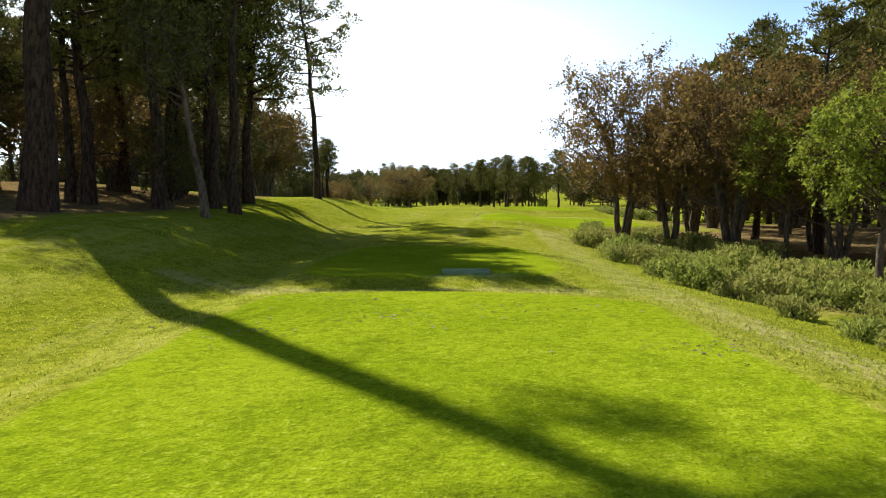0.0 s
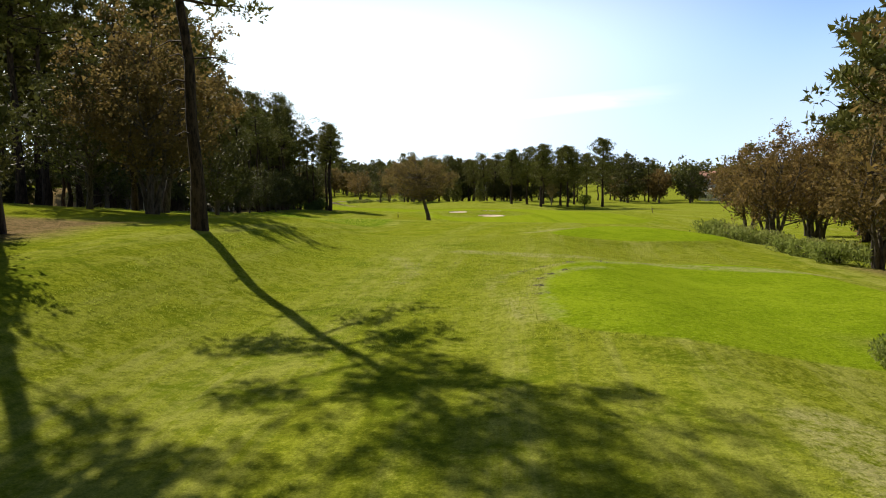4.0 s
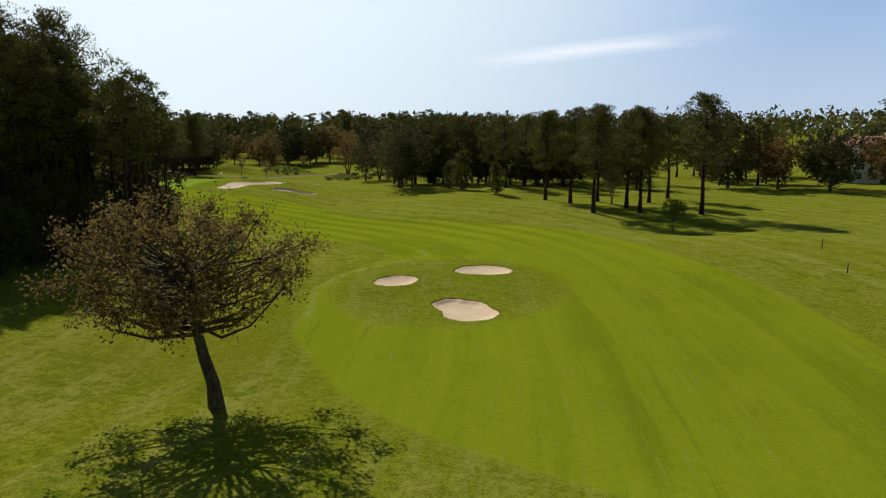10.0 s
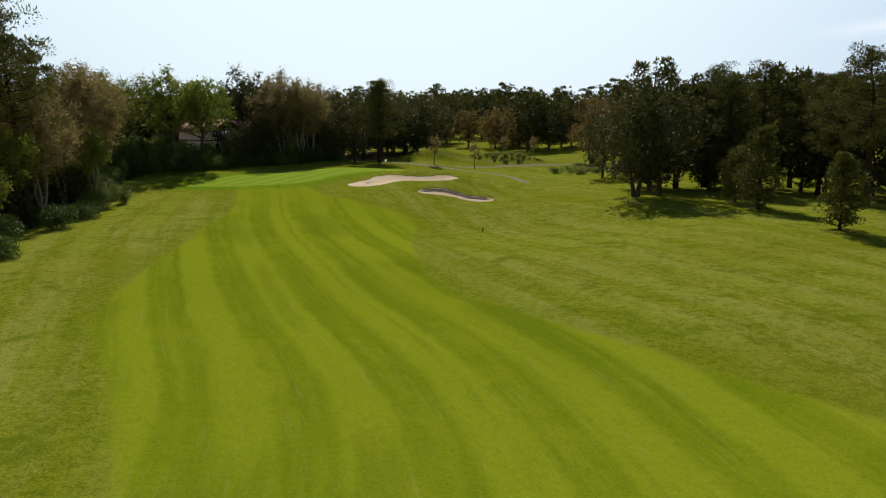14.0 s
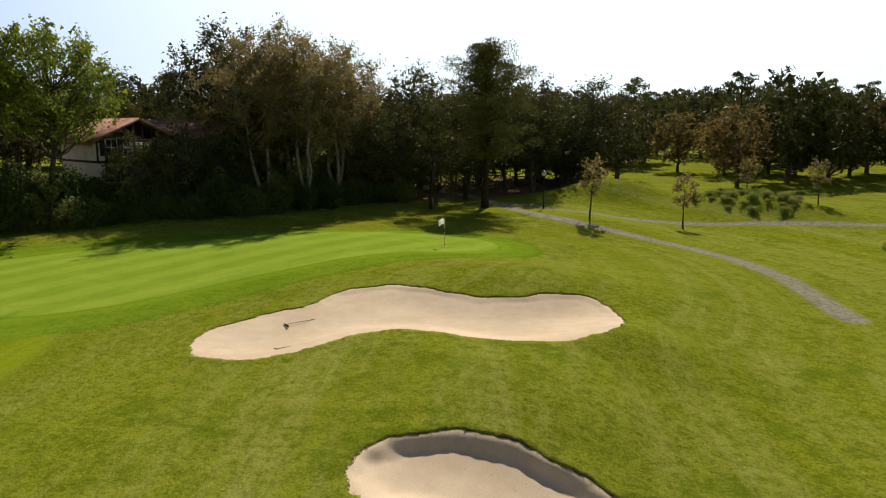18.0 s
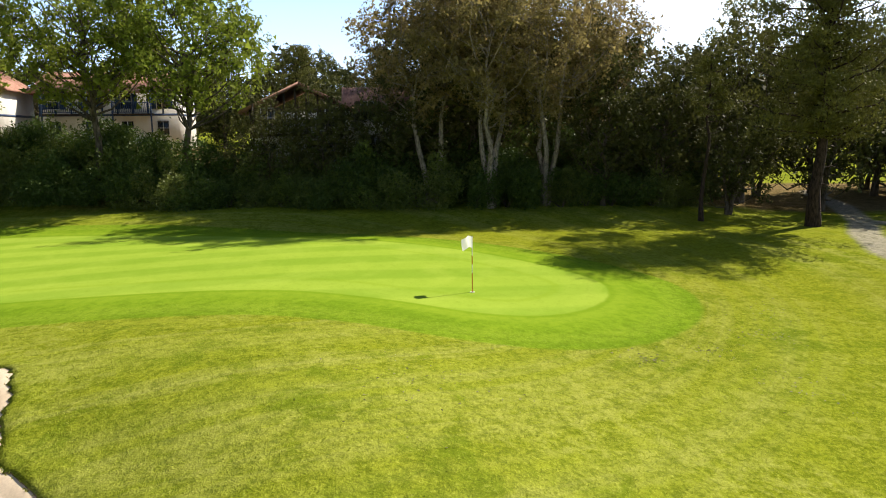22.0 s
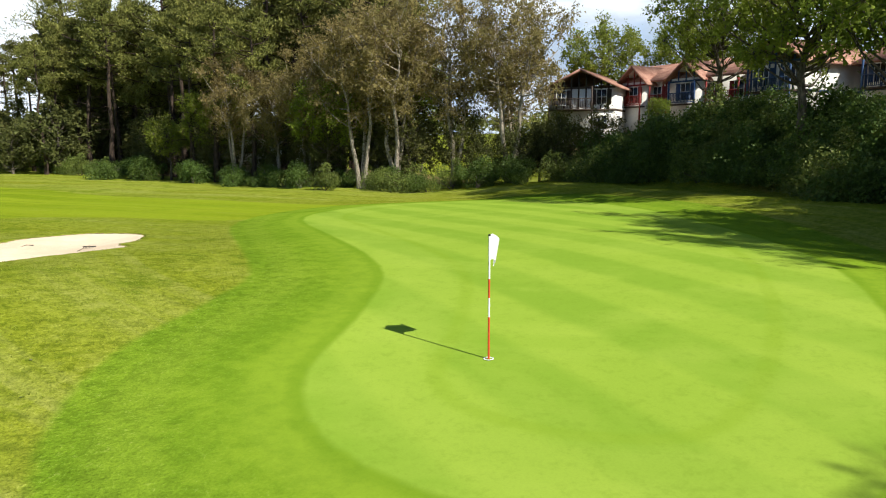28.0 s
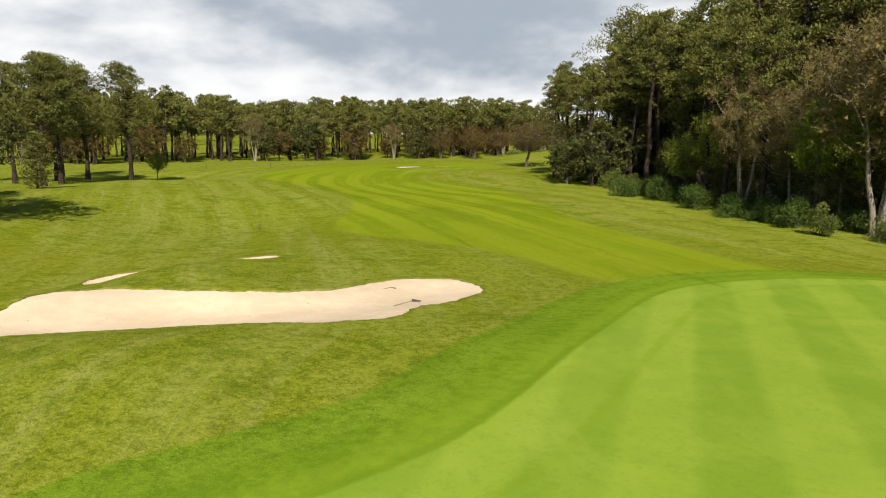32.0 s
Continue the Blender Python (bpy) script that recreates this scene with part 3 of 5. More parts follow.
    green_c = mix_node(t, add(t, (gstripe, 0.72), (ramp_node(t, mid, 0.38, 0.62), 0.28)), GREEN_A, GREEN_B)
    green_c = mix_node(t, math_node(t, "MULTIPLY", ramp_node(t, math_node(t, "ABSOLUTE", math_node(t, "ADD", green, 1.0)), 0.9, 0.4), 0.22), green_c, GREEN_C)
    green_c = mix_node(t, math_node(t, "MULTIPLY", ramp_node(t, math_node(t, "ABSOLUTE", math_node(t, "ADD", green, 1.9)), 0.22, 0.05), 0.35), green_c, COLLAR_B)
    green_c = mix_node(t, math_node(t, "MULTIPLY", ramp_node(t, add(t, (mid, 0.5), (streak, 0.5)), 0.45, 0.62), 0.30), green_c, GREEN_C)
    green_c = mix_node(t, math_node(t, "MULTIPLY", ramp_node(t, add(t, (fine, 0.5), (grain, 0.5)), 0.50, 0.36), 0.16), green_c, COLLAR_A)
    color = mix_node(t, ramp_node(t, green, 0.08, -0.08), color, green_c)
    color = mix_node(t, math_node(t, "MULTIPLY", ramp_node(t, math_node(t, "ABSOLUTE", math_node(t, "SUBTRACT", green, 0.12)), 0.22, 0.03), 0.45), color, COLLAR_A)
    # litter under the trees, bare earth in the bunker faces and the cart path
    wood = math_node(t, "ADD", attribute(t, "wood"), warp2)
    litter = mix_node(t, ramp_node(t, clump, 0.38, 0.62), (0.085, 0.05, 0.03), (0.30, 0.19, 0.12))
    color = mix_node(t, math_node(t, "MULTIPLY", ramp_node(t, wood, -0.3, 2.5), 0.9), color, litter)
    path = math_node(t, "ADD", attribute(t, "path"), math_node(t, "MULTIPLY", warp, 1.8))
    gravel = mix_node(t, ramp_node(t, add(t, (fine, 0.5), (grain, 0.5)), 0.36, 0.64), (0.24, 0.215, 0.18), (0.44, 0.40, 0.34))
    color = mix_node(t, math_node(t, "MULTIPLY", ramp_node(t, path, 0.4, -0.15), 0.9), color, gravel)
    steep = t.nodes.new("ShaderNodeNewGeometry")
    sx = t.nodes.new("ShaderNodeSeparateXYZ")
    t.links.new(steep.outputs["True Normal"], sx.inputs[0])
    earth = mix_node(t, ramp_node(t, fine, 0.36, 0.64), (0.10, 0.085, 0.045), (0.30, 0.23, 0.13))
    color = mix_node(t, ramp_node(t, sx.outputs[2], 0.55, 0.34), color, earth)
    # worn tracks: pale, broken lines of dry grass
    track = math_node(t, "ADD", attribute(t, "track"), math_node(t, "MULTIPLY", warp, 1.2))
    worn = times(t, ramp_node(t, track, 0.35, -0.25), ramp_node(t, add(t, (tuft, 0.5), (grain, 0.5)), 0.40, 0.58))
    color = mix_node(t, math_node(t, "MULTIPLY", worn, 0.65), color, WORN)
    # wheel marks, then shade painted between the blades and clumps, and pale blade tips
    short = ramp_node(t, green, 0.0, 3.2)
    wheel = ramp_node(t, math_node(t, "SINE", math_node(t, "ADD", math_node(t, "MULTIPLY", band, 1.9), math_node(t, "MULTIPLY", warp2, 0.7))), 0.86, 1.0)
    wheel = times(t, wheel, ramp_node(t, fair, 0.1, -0.3), ramp_node(t, wide_streak, 0.46, 0.60), ramp_node(t, thread, 0.36, 0.56))
    color = mix_node(t, math_node(t, "MULTIPLY", wheel, 0.40), color, FAIR_DEEP)
    mown = ramp_node(t, fair, -0.2, 0.6)
    depth = times(t, short, math_node(t, "ADD", 0.5, math_node(t, "MULTIPLY", mown, 0.5)))
    color = mix_node(t, times(t, ramp_node(t, add(t, (fine, 0.45), (grain, 0.55)), 0.54, 0.38), math_node(t, "ADD", 0.04, math_node(t, "MULTIPLY", depth, 0.30))), color, BLADE_SHADE)
    color = mix_node(t, times(t, ramp_node(t, blade, 0.60, 0.34), math_node(t, "ADD", 0.06, math_node(t, "MULTIPLY", depth, 0.32))), color, BLADE_SHADE)
    color = mix_node(t, times(t, ramp_node(t, add(t, (blade, 0.5), (grain, 0.5)), 0.55, 0.68), math_node(t, "MULTIPLY", depth, 0.45)), color, BLADE_PALE)
    relief = add(t, (blade, 0.30), (grain, 0.5), (fine, 0.7))
    b = t.nodes.new("ShaderNodeBump")
    b.inputs["Distance"].default_value = 0.10
    t.links.new(math_node(t, "ADD", math_node(t, "MULTIPLY", depth, 0.6), 0.04), b.inputs["Strength"])
    t.links.new(relief, b.inputs["Height"])
    d = t.nodes.new("ShaderNodeBsdfPrincipled")
    d.inputs["Roughness"].default_value, d.inputs["Specular IOR Level"].default_value = 0.9, 0.0
    t.links.new(color, d.inputs["Base Color"])
    t.links.new(b.outputs[0], d.inputs["Normal"])
    t.links.new(d.outputs[0], out.inputs[0])
    return m


def sand():
    """Pale sand, raked smooth, with damp patches, fine grain and a few specks."""
    m, t, out = material("bunker_sand")
    p = place_of(t)
    wide, mid, fine, speck = noise_node(t, p, 0.45, 4.0), noise_node(t, p, 2.2, 4.0), noise_node(t, p, 22.0, 3.0), noise_node(t, p, 5.0, 2.0, 0.8)
    c = mix_node(t, ramp_node(t, add(t, (wide, 0.6), (mid, 0.4)), 0.36, 0.64), (0.70, 0.56, 0.39), (0.80, 0.655, 0.475))
    c = mix_node(t, math_node(t, "MULTIPLY", ramp_node(t, fine, 0.60, 0.40), 0.2), c, (0.48, 0.36, 0.24))
    c = mix_node(t, math_node(t, "MULTIPLY", ramp_node(t, speck, 0.70, 0.78), 0.7), c, (0.22, 0.15, 0.09))
    finish(t, out, c, 0.95, add(t, (fine, 0.7), (mid, 0.3)), 0.15, 0.012, gloss=0.1)
    return m


ROUGH_A, ROUGH_B, ROUGH_C, ROUGH_DRY = (0.136, 0.170, 0.010), (0.284, 0.318, 0.024), (0.215, 0.214, 0.015), (0.352, 0.360, 0.092)
ROUGH_LANE, ROUGH_DEEP = (0.30, 0.345, 0.045), (0.105, 0.160, 0.010)
LUSH_A, LUSH_B = (0.060, 0.130, 0.008), (0.27, 0.37, 0.022)
FAIR_A, FAIR_B, FAIR_C, FAIR_DEEP = (0.165, 0.236, 0.008), (0.262, 0.335, 0.016), (0.265, 0.315, 0.016), (0.125, 0.180, 0.008)
TEE_A, TEE_B = (0.178, 0.262, 0.008), (0.255, 0.345, 0.014)
GREEN_A, GREEN_B, GREEN_C = (0.200, 0.316, 0.028), (0.268, 0.376, 0.040), (0.300, 0.398, 0.055)
COLLAR_A, COLLAR_B, COLLAR_C = (0.135, 0.232, 0.012), (0.198, 0.300, 0.018), (0.235, 0.335, 0.026)
BLADE_SHADE, BLADE_PALE, WORN = (0.050, 0.072, 0.007), (0.42, 0.44, 0.12), (0.42, 0.39, 0.19)
M_TURF = turf()
M_SAND = sand()
ground = build_ground()


def bunker(key, label, lip=0.16, deep=0.5, sunk=0.05, reach=2.0):
    """A bed of sand inside a grass lip, with its edge under the turf; the face towards the hole stands steeper."""
    q = BUNKERS[key]
    lo, hi = np.min(q, 0) - 0.8, np.max(q, 0) + 0.8
    step = 0.11
    px, py = np.meshgrid(np.arange(lo[0], hi[0], step), np.arange(lo[1], hi[1], step))
    f = grid_faces(px.shape[1], px.shape[0])
    x, y = px.ravel(), py.ravel()
    sd = sd_bunker(x, y, key)
    mid = np.mean(q, 0)
    back = smooth(-0.5, 0.9, ((x - mid[0]) * -0.57 + (y - mid[1]) * 0.82) / (reach * 1.2))
    inner = smooth(0.0, -reach, np.minimum(sd_polygon(x, y, q), 0))
    z = turf_height(x, y) - sunk * (0.3 + 0.7 * smooth(0.0, -0.3, sd)) - lip * back * smooth(0.0, -0.45, sd) - (deep - lip * back) * inner
    z = z + 0.003 * np.sin(x * 5 + np.sin(y * 3)) * np.sin(y * 4.3)
    f = f[(sd[f] < 0.3).all(1)]
    ob = mesh_object("bunker_sand", np.stack([x, y, z], 1), [f], M_SAND, soft=True)
    return tagged(ob, label, "sand bunker", group="bunkers", kind="structure")


bunker("front", "long kidney-shaped bunker of pale raked sand", 0.06, 0.22, 0.015, 2.4)
bunker("approach", "curved bunker of pale sand with a dark shaded lip", 0.26, 0.36, 0.05, 1.4)
bunker("small", "small round fairway bunker of pale sand", 0.06, 0.22, 0.06, 1.4)
bunker("far", "oval fairway bunker of pale sand", 0.07, 0.26, 0.06, 1.8)
bunker("near", "lobed fairway bunker of pale sand with a turf lip", 0.10, 0.26, 0.08, 1.5)


# ---- plants ----
rng = np.random.default_rng(7)


def tube(pts, radii, sides=6):
    """A tapered limb along a line of places."""
    pts, radii = np.asarray(pts, float), np.asarray(radii, float)
    along = np.gradient(pts, axis=0)
    along /= np.linalg.norm(along, axis=1)[:, None] + 1e-9
    ref = np.where(np.abs(along[:, 2:3]) > 0.9, [[1.0, 0, 0]], [[0, 0, 1.0]])
    u = np.cross(along, ref)
    u /= np.linalg.norm(u, axis=1)[:, None] + 1e-9
    v = np.cross(along, u)
    a = np.linspace(0, 2 * np.pi, sides, endpoint=False)
    ring = u[:, None] * np.cos(a)[None, :, None] + v[:, None] * np.sin(a)[None, :, None]
    verts = (pts[:, None] + ring * radii[:, None, None]).reshape(-1, 3)
    k, j = np.meshgrid(np.arange(len(pts) - 1), np.arange(sides), indexing="ij")
    k, j = k.ravel(), j.ravel()
    j2 = (j + 1) % sides
    return verts, np.stack([k * sides + j, k * sides + j2, (k + 1) * sides + j2, (k + 1) * sides + j], 1)


def joined(pieces):
    verts, faces, n = [], [], 0
    for v, f in pieces:
        verts.append(v), faces.append(f + n)
        n += len(v)
    return np.concatenate(verts), np.concatenate(faces)


def unit(v):
    return v / (np.linalg.norm(v, axis=-1, keepdims=True) + 1e-9)


def leaves(centres, size, squash=0.5, lean=None, rg=rng, flat=False):
    """One pointed leaf, a bent diamond of two triangles, at each place."""
    n = len(centres)
    a = unit(rg.normal(size=(n, 3)) + (0 if lean is None else lean))
    b = unit(np.cross(a, rg.normal(size=(n, 3))))
    s = size * rg.uniform(0.6, 1.35, (n, 1))
    if flat:  # small or far: one triangle is enough
        verts = np.stack([centres - a * s, centres + b * s * squash * 1.5 + a * s * 0.2, centres + a * s * 0.8 - b * s * squash * 0.8], 1).reshape(-1, 3)
        return verts, (np.arange(n)[:, None] * 3 + [0, 1, 2]).astype(np.int32)
    c = np.cross(a, b) * s * 0.12
    verts = np.stack([centres - a * s, centres + b * s * squash + c, centres + a * s, centres - b * s * squash + c], 1).reshape(-1, 3)
    i = np.arange(n)[:, None] * 4
    return verts, np.concatenate([i + [0, 1, 2], i + [0, 2, 3]], 0).astype(np.int32)


def needles(centres, out, size, rg=rng):
    """A long thin triangle for each tuft of needles, pointing out of its clump."""
    n = len(centres)
    a = unit(out + rg.normal(size=(n, 3)) * 0.7)
    b = unit(np.cross(a, rg.normal(size=(n, 3))))
    s = size * rg.uniform(0.6, 1.4, (n, 1))
    verts = np.stack([centres - b * s * 0.26, centres + b * s * 0.26, centres + a * s], 1).reshape(-1, 3)
    return verts, (np.arange(n)[:, None] * 3 + [0, 1, 2]).astype(np.int32)


def plant(name, wood, wood_mat, crown, crown_mat, label, category, soft=True):
    """A thing with a trunk and a crown, standing at the origin until it is copied."""
    base = new(name)
    base.empty_display_size = 0.3
    if wood is not None:
        if isinstance(wood, list):
            mesh_object("trunk", wood[0][0], [wood[0][1]], wood_mat, base, soft)
            tagged(mesh_object("branchwork", wood[1][0], [wood[1][1]], wood_mat, base, soft), "forking limbs and twigs", kind="stuff")
        else:
            mesh_object("trunk", wood[0], [wood[1]], wood_mat, base, soft)
    mesh_object("crown", crown[0], [crown[1]], crown_mat, base)
    return tagged(base, label, category)


def pine(seed, tall=19.0, bare=0.55, thick=0.30, spread=3.2, arms=26, per=80, lean=0.02, size=0.24, puffs=3, domed=0.75):
    """A pine: a bare leaning trunk, upswept arms, and flat-bottomed cushions of needles along the outer half of each arm."""
    rg = np.random.default_rng(seed)
    s = np.linspace(0, 1, 9)
    drift = rg.normal(size=2) * lean * tall
    wob = rg.normal(size=(9, 2)) * 0.12
    wob[0] = 0
    line = np.stack([drift[0] * s**1.5 + wob[:, 0], drift[1] * s**1.5 + wob[:, 1], tall * 0.95 * s - 0.25 * (s == 0)], 1)
    limbs = [tube(line, thick * (1 - 0.80 * s) * np.where(s == 0, 1.35, 1.0), 8)]
    places, outs = [], []
    turn = rg.uniform(0, 6.28)
    for k in range(arms):
        u = (k + rg.uniform(0, 0.9)) / arms
        h = bare + (1 - bare) * u * 0.96
        root = np.array([np.interp(h, s, line[:, i]) for i in range(3)])
        turn += 2.4 + rg.uniform(-0.5, 0.5)
        reach = spread * (0.55 + 0.45 * np.sin(np.pi * (0.15 + 0.75 * u))) * (1 - domed * u**3) * rg.uniform(0.55, 1.15)
        rise = reach * rg.uniform(0.10, 0.55)
        way = np.array([np.cos(turn), np.sin(turn), 0.0])
        tip = root + way * reach + [0, 0, rise]
        mid = root + way * reach * 0.55 + [0, 0, rise * 0.30]
        limbs.append(tube([root, mid, tip], [0.03 + 0.18 * thick * (1 - 0.6 * u), 0.05, 0.018], 4))
        for j in range(puffs):
            f = 1.0 - 0.24 * j + rg.uniform(-0.08, 0.08)
            at = (root * (1 - f) + tip * f) + rg.normal(size=3) * [0.30, 0.30, 0.14] * spread / 3.2 + [0, 0, -0.05 * rise]
            r = rg.uniform(0.55, 1.0) * (spread / 3.2) ** 0.7 * (1 - 0.12 * j)
            d = unit(rg.normal(size=(per, 3)) + [0, 0, 0.45])
            places.append(at + d * r * rg.uniform(0.2, 1.0, (per, 1)) ** 0.6 * [1, 1, 0.68])
            outs.append(d + [0, 0, 0.5])
    for k in range(8):  # dead snags under the crown
        h = bare * rg.uniform(0.4, 1.0)
        root = np.array([np.interp(h, s, line[:, i]) for i in range(3)])
        a, reach = rg.uniform(0, 6.28), rg.uniform(0.5, 2.2)
        limbs.append(tube([root, root + [np.cos(a) * reach * 0.5, np.sin(a) * reach * 0.5, 0.1], root + [np.cos(a) * reach, np.sin(a) * reach, -0.15]], [0.045, 0.03, 0.01], 4))
    return joined(limbs), needles(np.concatenate(places), np.concatenate(outs), size, rg)


def crowned(seed, tall, wide, base, thick, lumps=30, twigs=6, per=10, size=0.15, puff=0.22, lean=(0.0, 0.0), stems=1, flat=True, sides=6, gap=1.0, fill=24, wooden=True, climb=(0.6, 1.0)):
    """A broad-leaved tree: stems, a limb to each lump of the crown, twigs in the lump, leaves along the twigs."""
    rg = np.random.default_rng(seed)
    mid, half = (base + tall) / 2, (tall - base) / 2
    far = np.array([lean[0] * tall, lean[1] * tall, 0])
    spots = []
    for k in range(lumps):  # each lump keeps away from the others
        d = unit(rg.normal(size=(14, 3))) * rg.uniform(0.3, 0.92, (14, 1)) ** 0.6
        spots.append(d[np.argmax(np.min(np.linalg.norm(d[:, None] - np.array(spots)[None], axis=2), axis=1))] if spots else d[0])
    spots = np.array(spots) * [wide, wide, half] * rg.uniform(0.82, 1.12, (lumps, 1)) + [0, 0, mid] + far
    r_lump = gap * 1.05 * (wide * wide * half / lumps) ** (1 / 3)
    limbs, trunks, stem_tubes = [], [], []
    for k in range(stems):
        a = 2 * np.pi * k / stems + rg.uniform(0, 1)
        out = np.array([np.cos(a), np.sin(a), 0]) * (0.30 * wide if stems > 1 else 0)
        s = np.linspace(0, 1, 7)[:, None]
        line = out * (0.12 + s) + far * s**1.2 + [0, 0, 1] * (s * (base + half * 1.1)) + rg.normal(size=(7, 3)) * 0.06 * [1, 1, 0] * wide * s
        line[0, 2] = -0.3
        trunks.append(line)
        stem_tubes.append(tube(line, thick * np.array([1.35, 1.0, 0.86, 0.74, 0.6, 0.42, 0.25]), sides + 2))
    c_all = []
    for m in spots:
        line = trunks[int(np.argmin([np.hypot(*(t[4, :2] - m[:2])) for t in trunks]))]
        h = np.clip(m[2] - np.hypot(*(m[:2] - line[3, :2])) * rg.uniform(*climb), base * 0.8, line[-1, 2] * 0.95)
        root = np.array([np.interp(h, line[:, 2], line[:, i]) for i in range(3)])
        bend = rg.normal(size=3) * 0.10 * np.linalg.norm(m - root)
        s = np.linspace(0, 1, 4)[:, None]
        limb = root * (1 - s) + m * s + bend * np.sin(np.pi * s) + [0, 0, -0.12] * np.sin(np.pi * s) * np.hypot(*(m - root)[:2])
        limbs.append(tube(limb, thick * np.array([0.36, 0.24, 0.16, 0.09]), 4))
        d = unit(rg.normal(size=(max(twigs, 1) if twigs else 10, 3)) + [0, 0, 0.15]) * r_lump * rg.uniform(0.6, 1.15, (max(twigs, 1) if twigs else 10, 1))
        if twigs and wooden:
            for e in d:
                limbs.append(tube([m - e * 0.1, m + e * 0.9], [thick * 0.07 + 0.004, 0.005], 3))
        e = np.repeat(d, per, 0)
        c_all.append(m + e * rg.uniform(0.25, 1.08, (len(e), 1)) + rg.normal(size=e.shape) * puff)
    outer = leaves(np.concatenate(c_all), size, 0.5, rg=rg, flat=flat)
    inside = np.repeat(spots, fill, 0) + rg.normal(size=(lumps * fill, 3)) * r_lump * 0.36
    return [joined(stem_tubes), joined(limbs)], joined([outer, leaves(inside, size * (1.5 if size < 0.3 else 1.2), 0.8, rg=rg, flat=flat)])


def shrub(seed, tall=2.6, wide=2.2, count=1500, size=0.13, lumps=9, up=0.0, narrow=0.55):
    """A bush of leaf lumps that reach to the ground, with a few stems inside."""
    rg = np.random.default_rng(seed)
    mids = rg.uniform(-1, 1, (lumps, 3)) * [wide * 0.6, wide * 0.6, tall * 0.30] + [0, 0, tall * 0.45]
    r = rg.uniform(0.32, 0.55, lumps) * min(wide, tall)
    k = rg.integers(0, lumps, count)
    d = unit(rg.normal(size=(count, 3)))
    c = mids[k] + d * (r[k][:, None] * rg.uniform(0.55, 1.08, (count, 1)))
    c[:, 2] = np.abs(c[:, 2]) * tall / max(c[:, 2].max(), 0.1)
    stems = [tube([[0, 0, -0.1], m * [0.5, 0.5, 0.6], m], [0.05, 0.035, 0.015], 4) for m in mids[:5]]
    return joined(stems), leaves(c, size * 1.25, narrow, d * 0.6 + [0, 0, up], rg, True)


HIDE = []


def kinds(name, made, wood_mat, crown_mat, label, category):
    """The patterns of one kind of plant; they are copied into place and then taken away."""
    out = []
    for wood, crown in made:
        ob = plant(name, wood, wood_mat, crown, crown_mat, label, category)
        HIDE.append(ob)
        out.append(ob)
    return out


def put(pattern, x, y, k=1.0, turn=None, sink=0.0, label="", group="", stretch=1.0):
    z = float(turf_height(np.array([x]), np.array([y]))[0] + far_land(np.array([x]), np.array([y]))[0])
    turn = rng.uniform(0, 360) if turn is None else turn
    ob = copy_thing(pattern, pose(x, y, z - sink, 0, 0, turn))
    ob.scale = (k, k, k * stretch)
    return tagged(ob, label, group=group)


def far_stand(name, places, scales, made, wood_mat, crown_mat, label):
    """A stand of far trees that nobody could count, as one piece."""
    base = new(name)
    woods, crowns = [], []
    for (x, y), k in zip(places, scales):
        wood, crown = made[int(rng.integers(0, len(made)))]
        a = rng.uniform(0, 6.28)
        turn = np.array([[np.cos(a), -np.sin(a), 0], [np.sin(a), np.cos(a), 0], [0, 0, 1]]) * k
        at = np.array([x, y, float(turf_height(np.array([x]), np.array([y]))[0] + far_land(np.array([x]), np.array([y]))[0])])
        woods.append((wood[0] @ turn.T + at, wood[1]))
        crowns.append((crown[0] @ turn.T + at, crown[1]))
    for part_name, made_of, mat in (("trunks", joined(woods), wood_mat), ("crowns", joined(crowns), crown_mat)):
        mesh_object(part_name, made_of[0], [made_of[1]], mat, base)
    return tagged(base, label, "woods", kind="stuff")


PINES = kinds("pine_tree", [pine(11), pine(12, 20, 0.6, 0.32, 3.0), pine(13, 18.5, 0.5, 0.28, 3.5), pine(14, 19, 0.62, 0.26, 2.8, 22)], M_BARK_PINE, M_NEEDLE,
              "tall maritime pine with a bare dark trunk and green crown", "pine tree")
BIG_PINES = kinds("pine_tree", [pine(21, 18, 0.36, 0.34, 4.3, 44, 110, size=0.22, puffs=4, domed=0.55), pine(22, 20, 0.36, 0.45, 5.4, 46, 100, size=0.22, puffs=4, domed=0.45)], M_BARK_PINE, M_NEEDLE,
                  "broad old pine with a full dark green crown", "pine tree")
GREEN_PINE = kinds("pine_tree", [pine(23, 20, 0.30, 0.42, 6.4, 66, 170, 0.03, 0.20, 5, 0.70)], M_BARK_PINE, M_NEEDLE, "broad old pine with a full dark green crown", "pine tree")
YOUNG_PINES = kinds("young_pine", [pine(31, 7.5, 0.03, 0.14, 2.3, 40, 60, size=0.20, puffs=4, domed=0.95)], M_BARK_PINE, M_NEEDLE, "young bushy pine with branches to the ground", "pine tree")
RAW_PINES = [pine(41, 17, 0.46, 0.30, 5.0, 16, 44, size=0.56, puffs=3, domed=0.4), pine(42, 18, 0.50, 0.3, 4.8, 16, 44, size=0.56, puffs=3, domed=0.4), pine(43, 16, 0.42, 0.28, 4.6, 16, 44, size=0.56, puffs=3, domed=0.5)]
FAR_PINES = kinds("pine_tree", RAW_PINES, M_BARK_PINE, M_NEEDLE,
                  "distant pine with a rounded dark green crown", "pine tree")
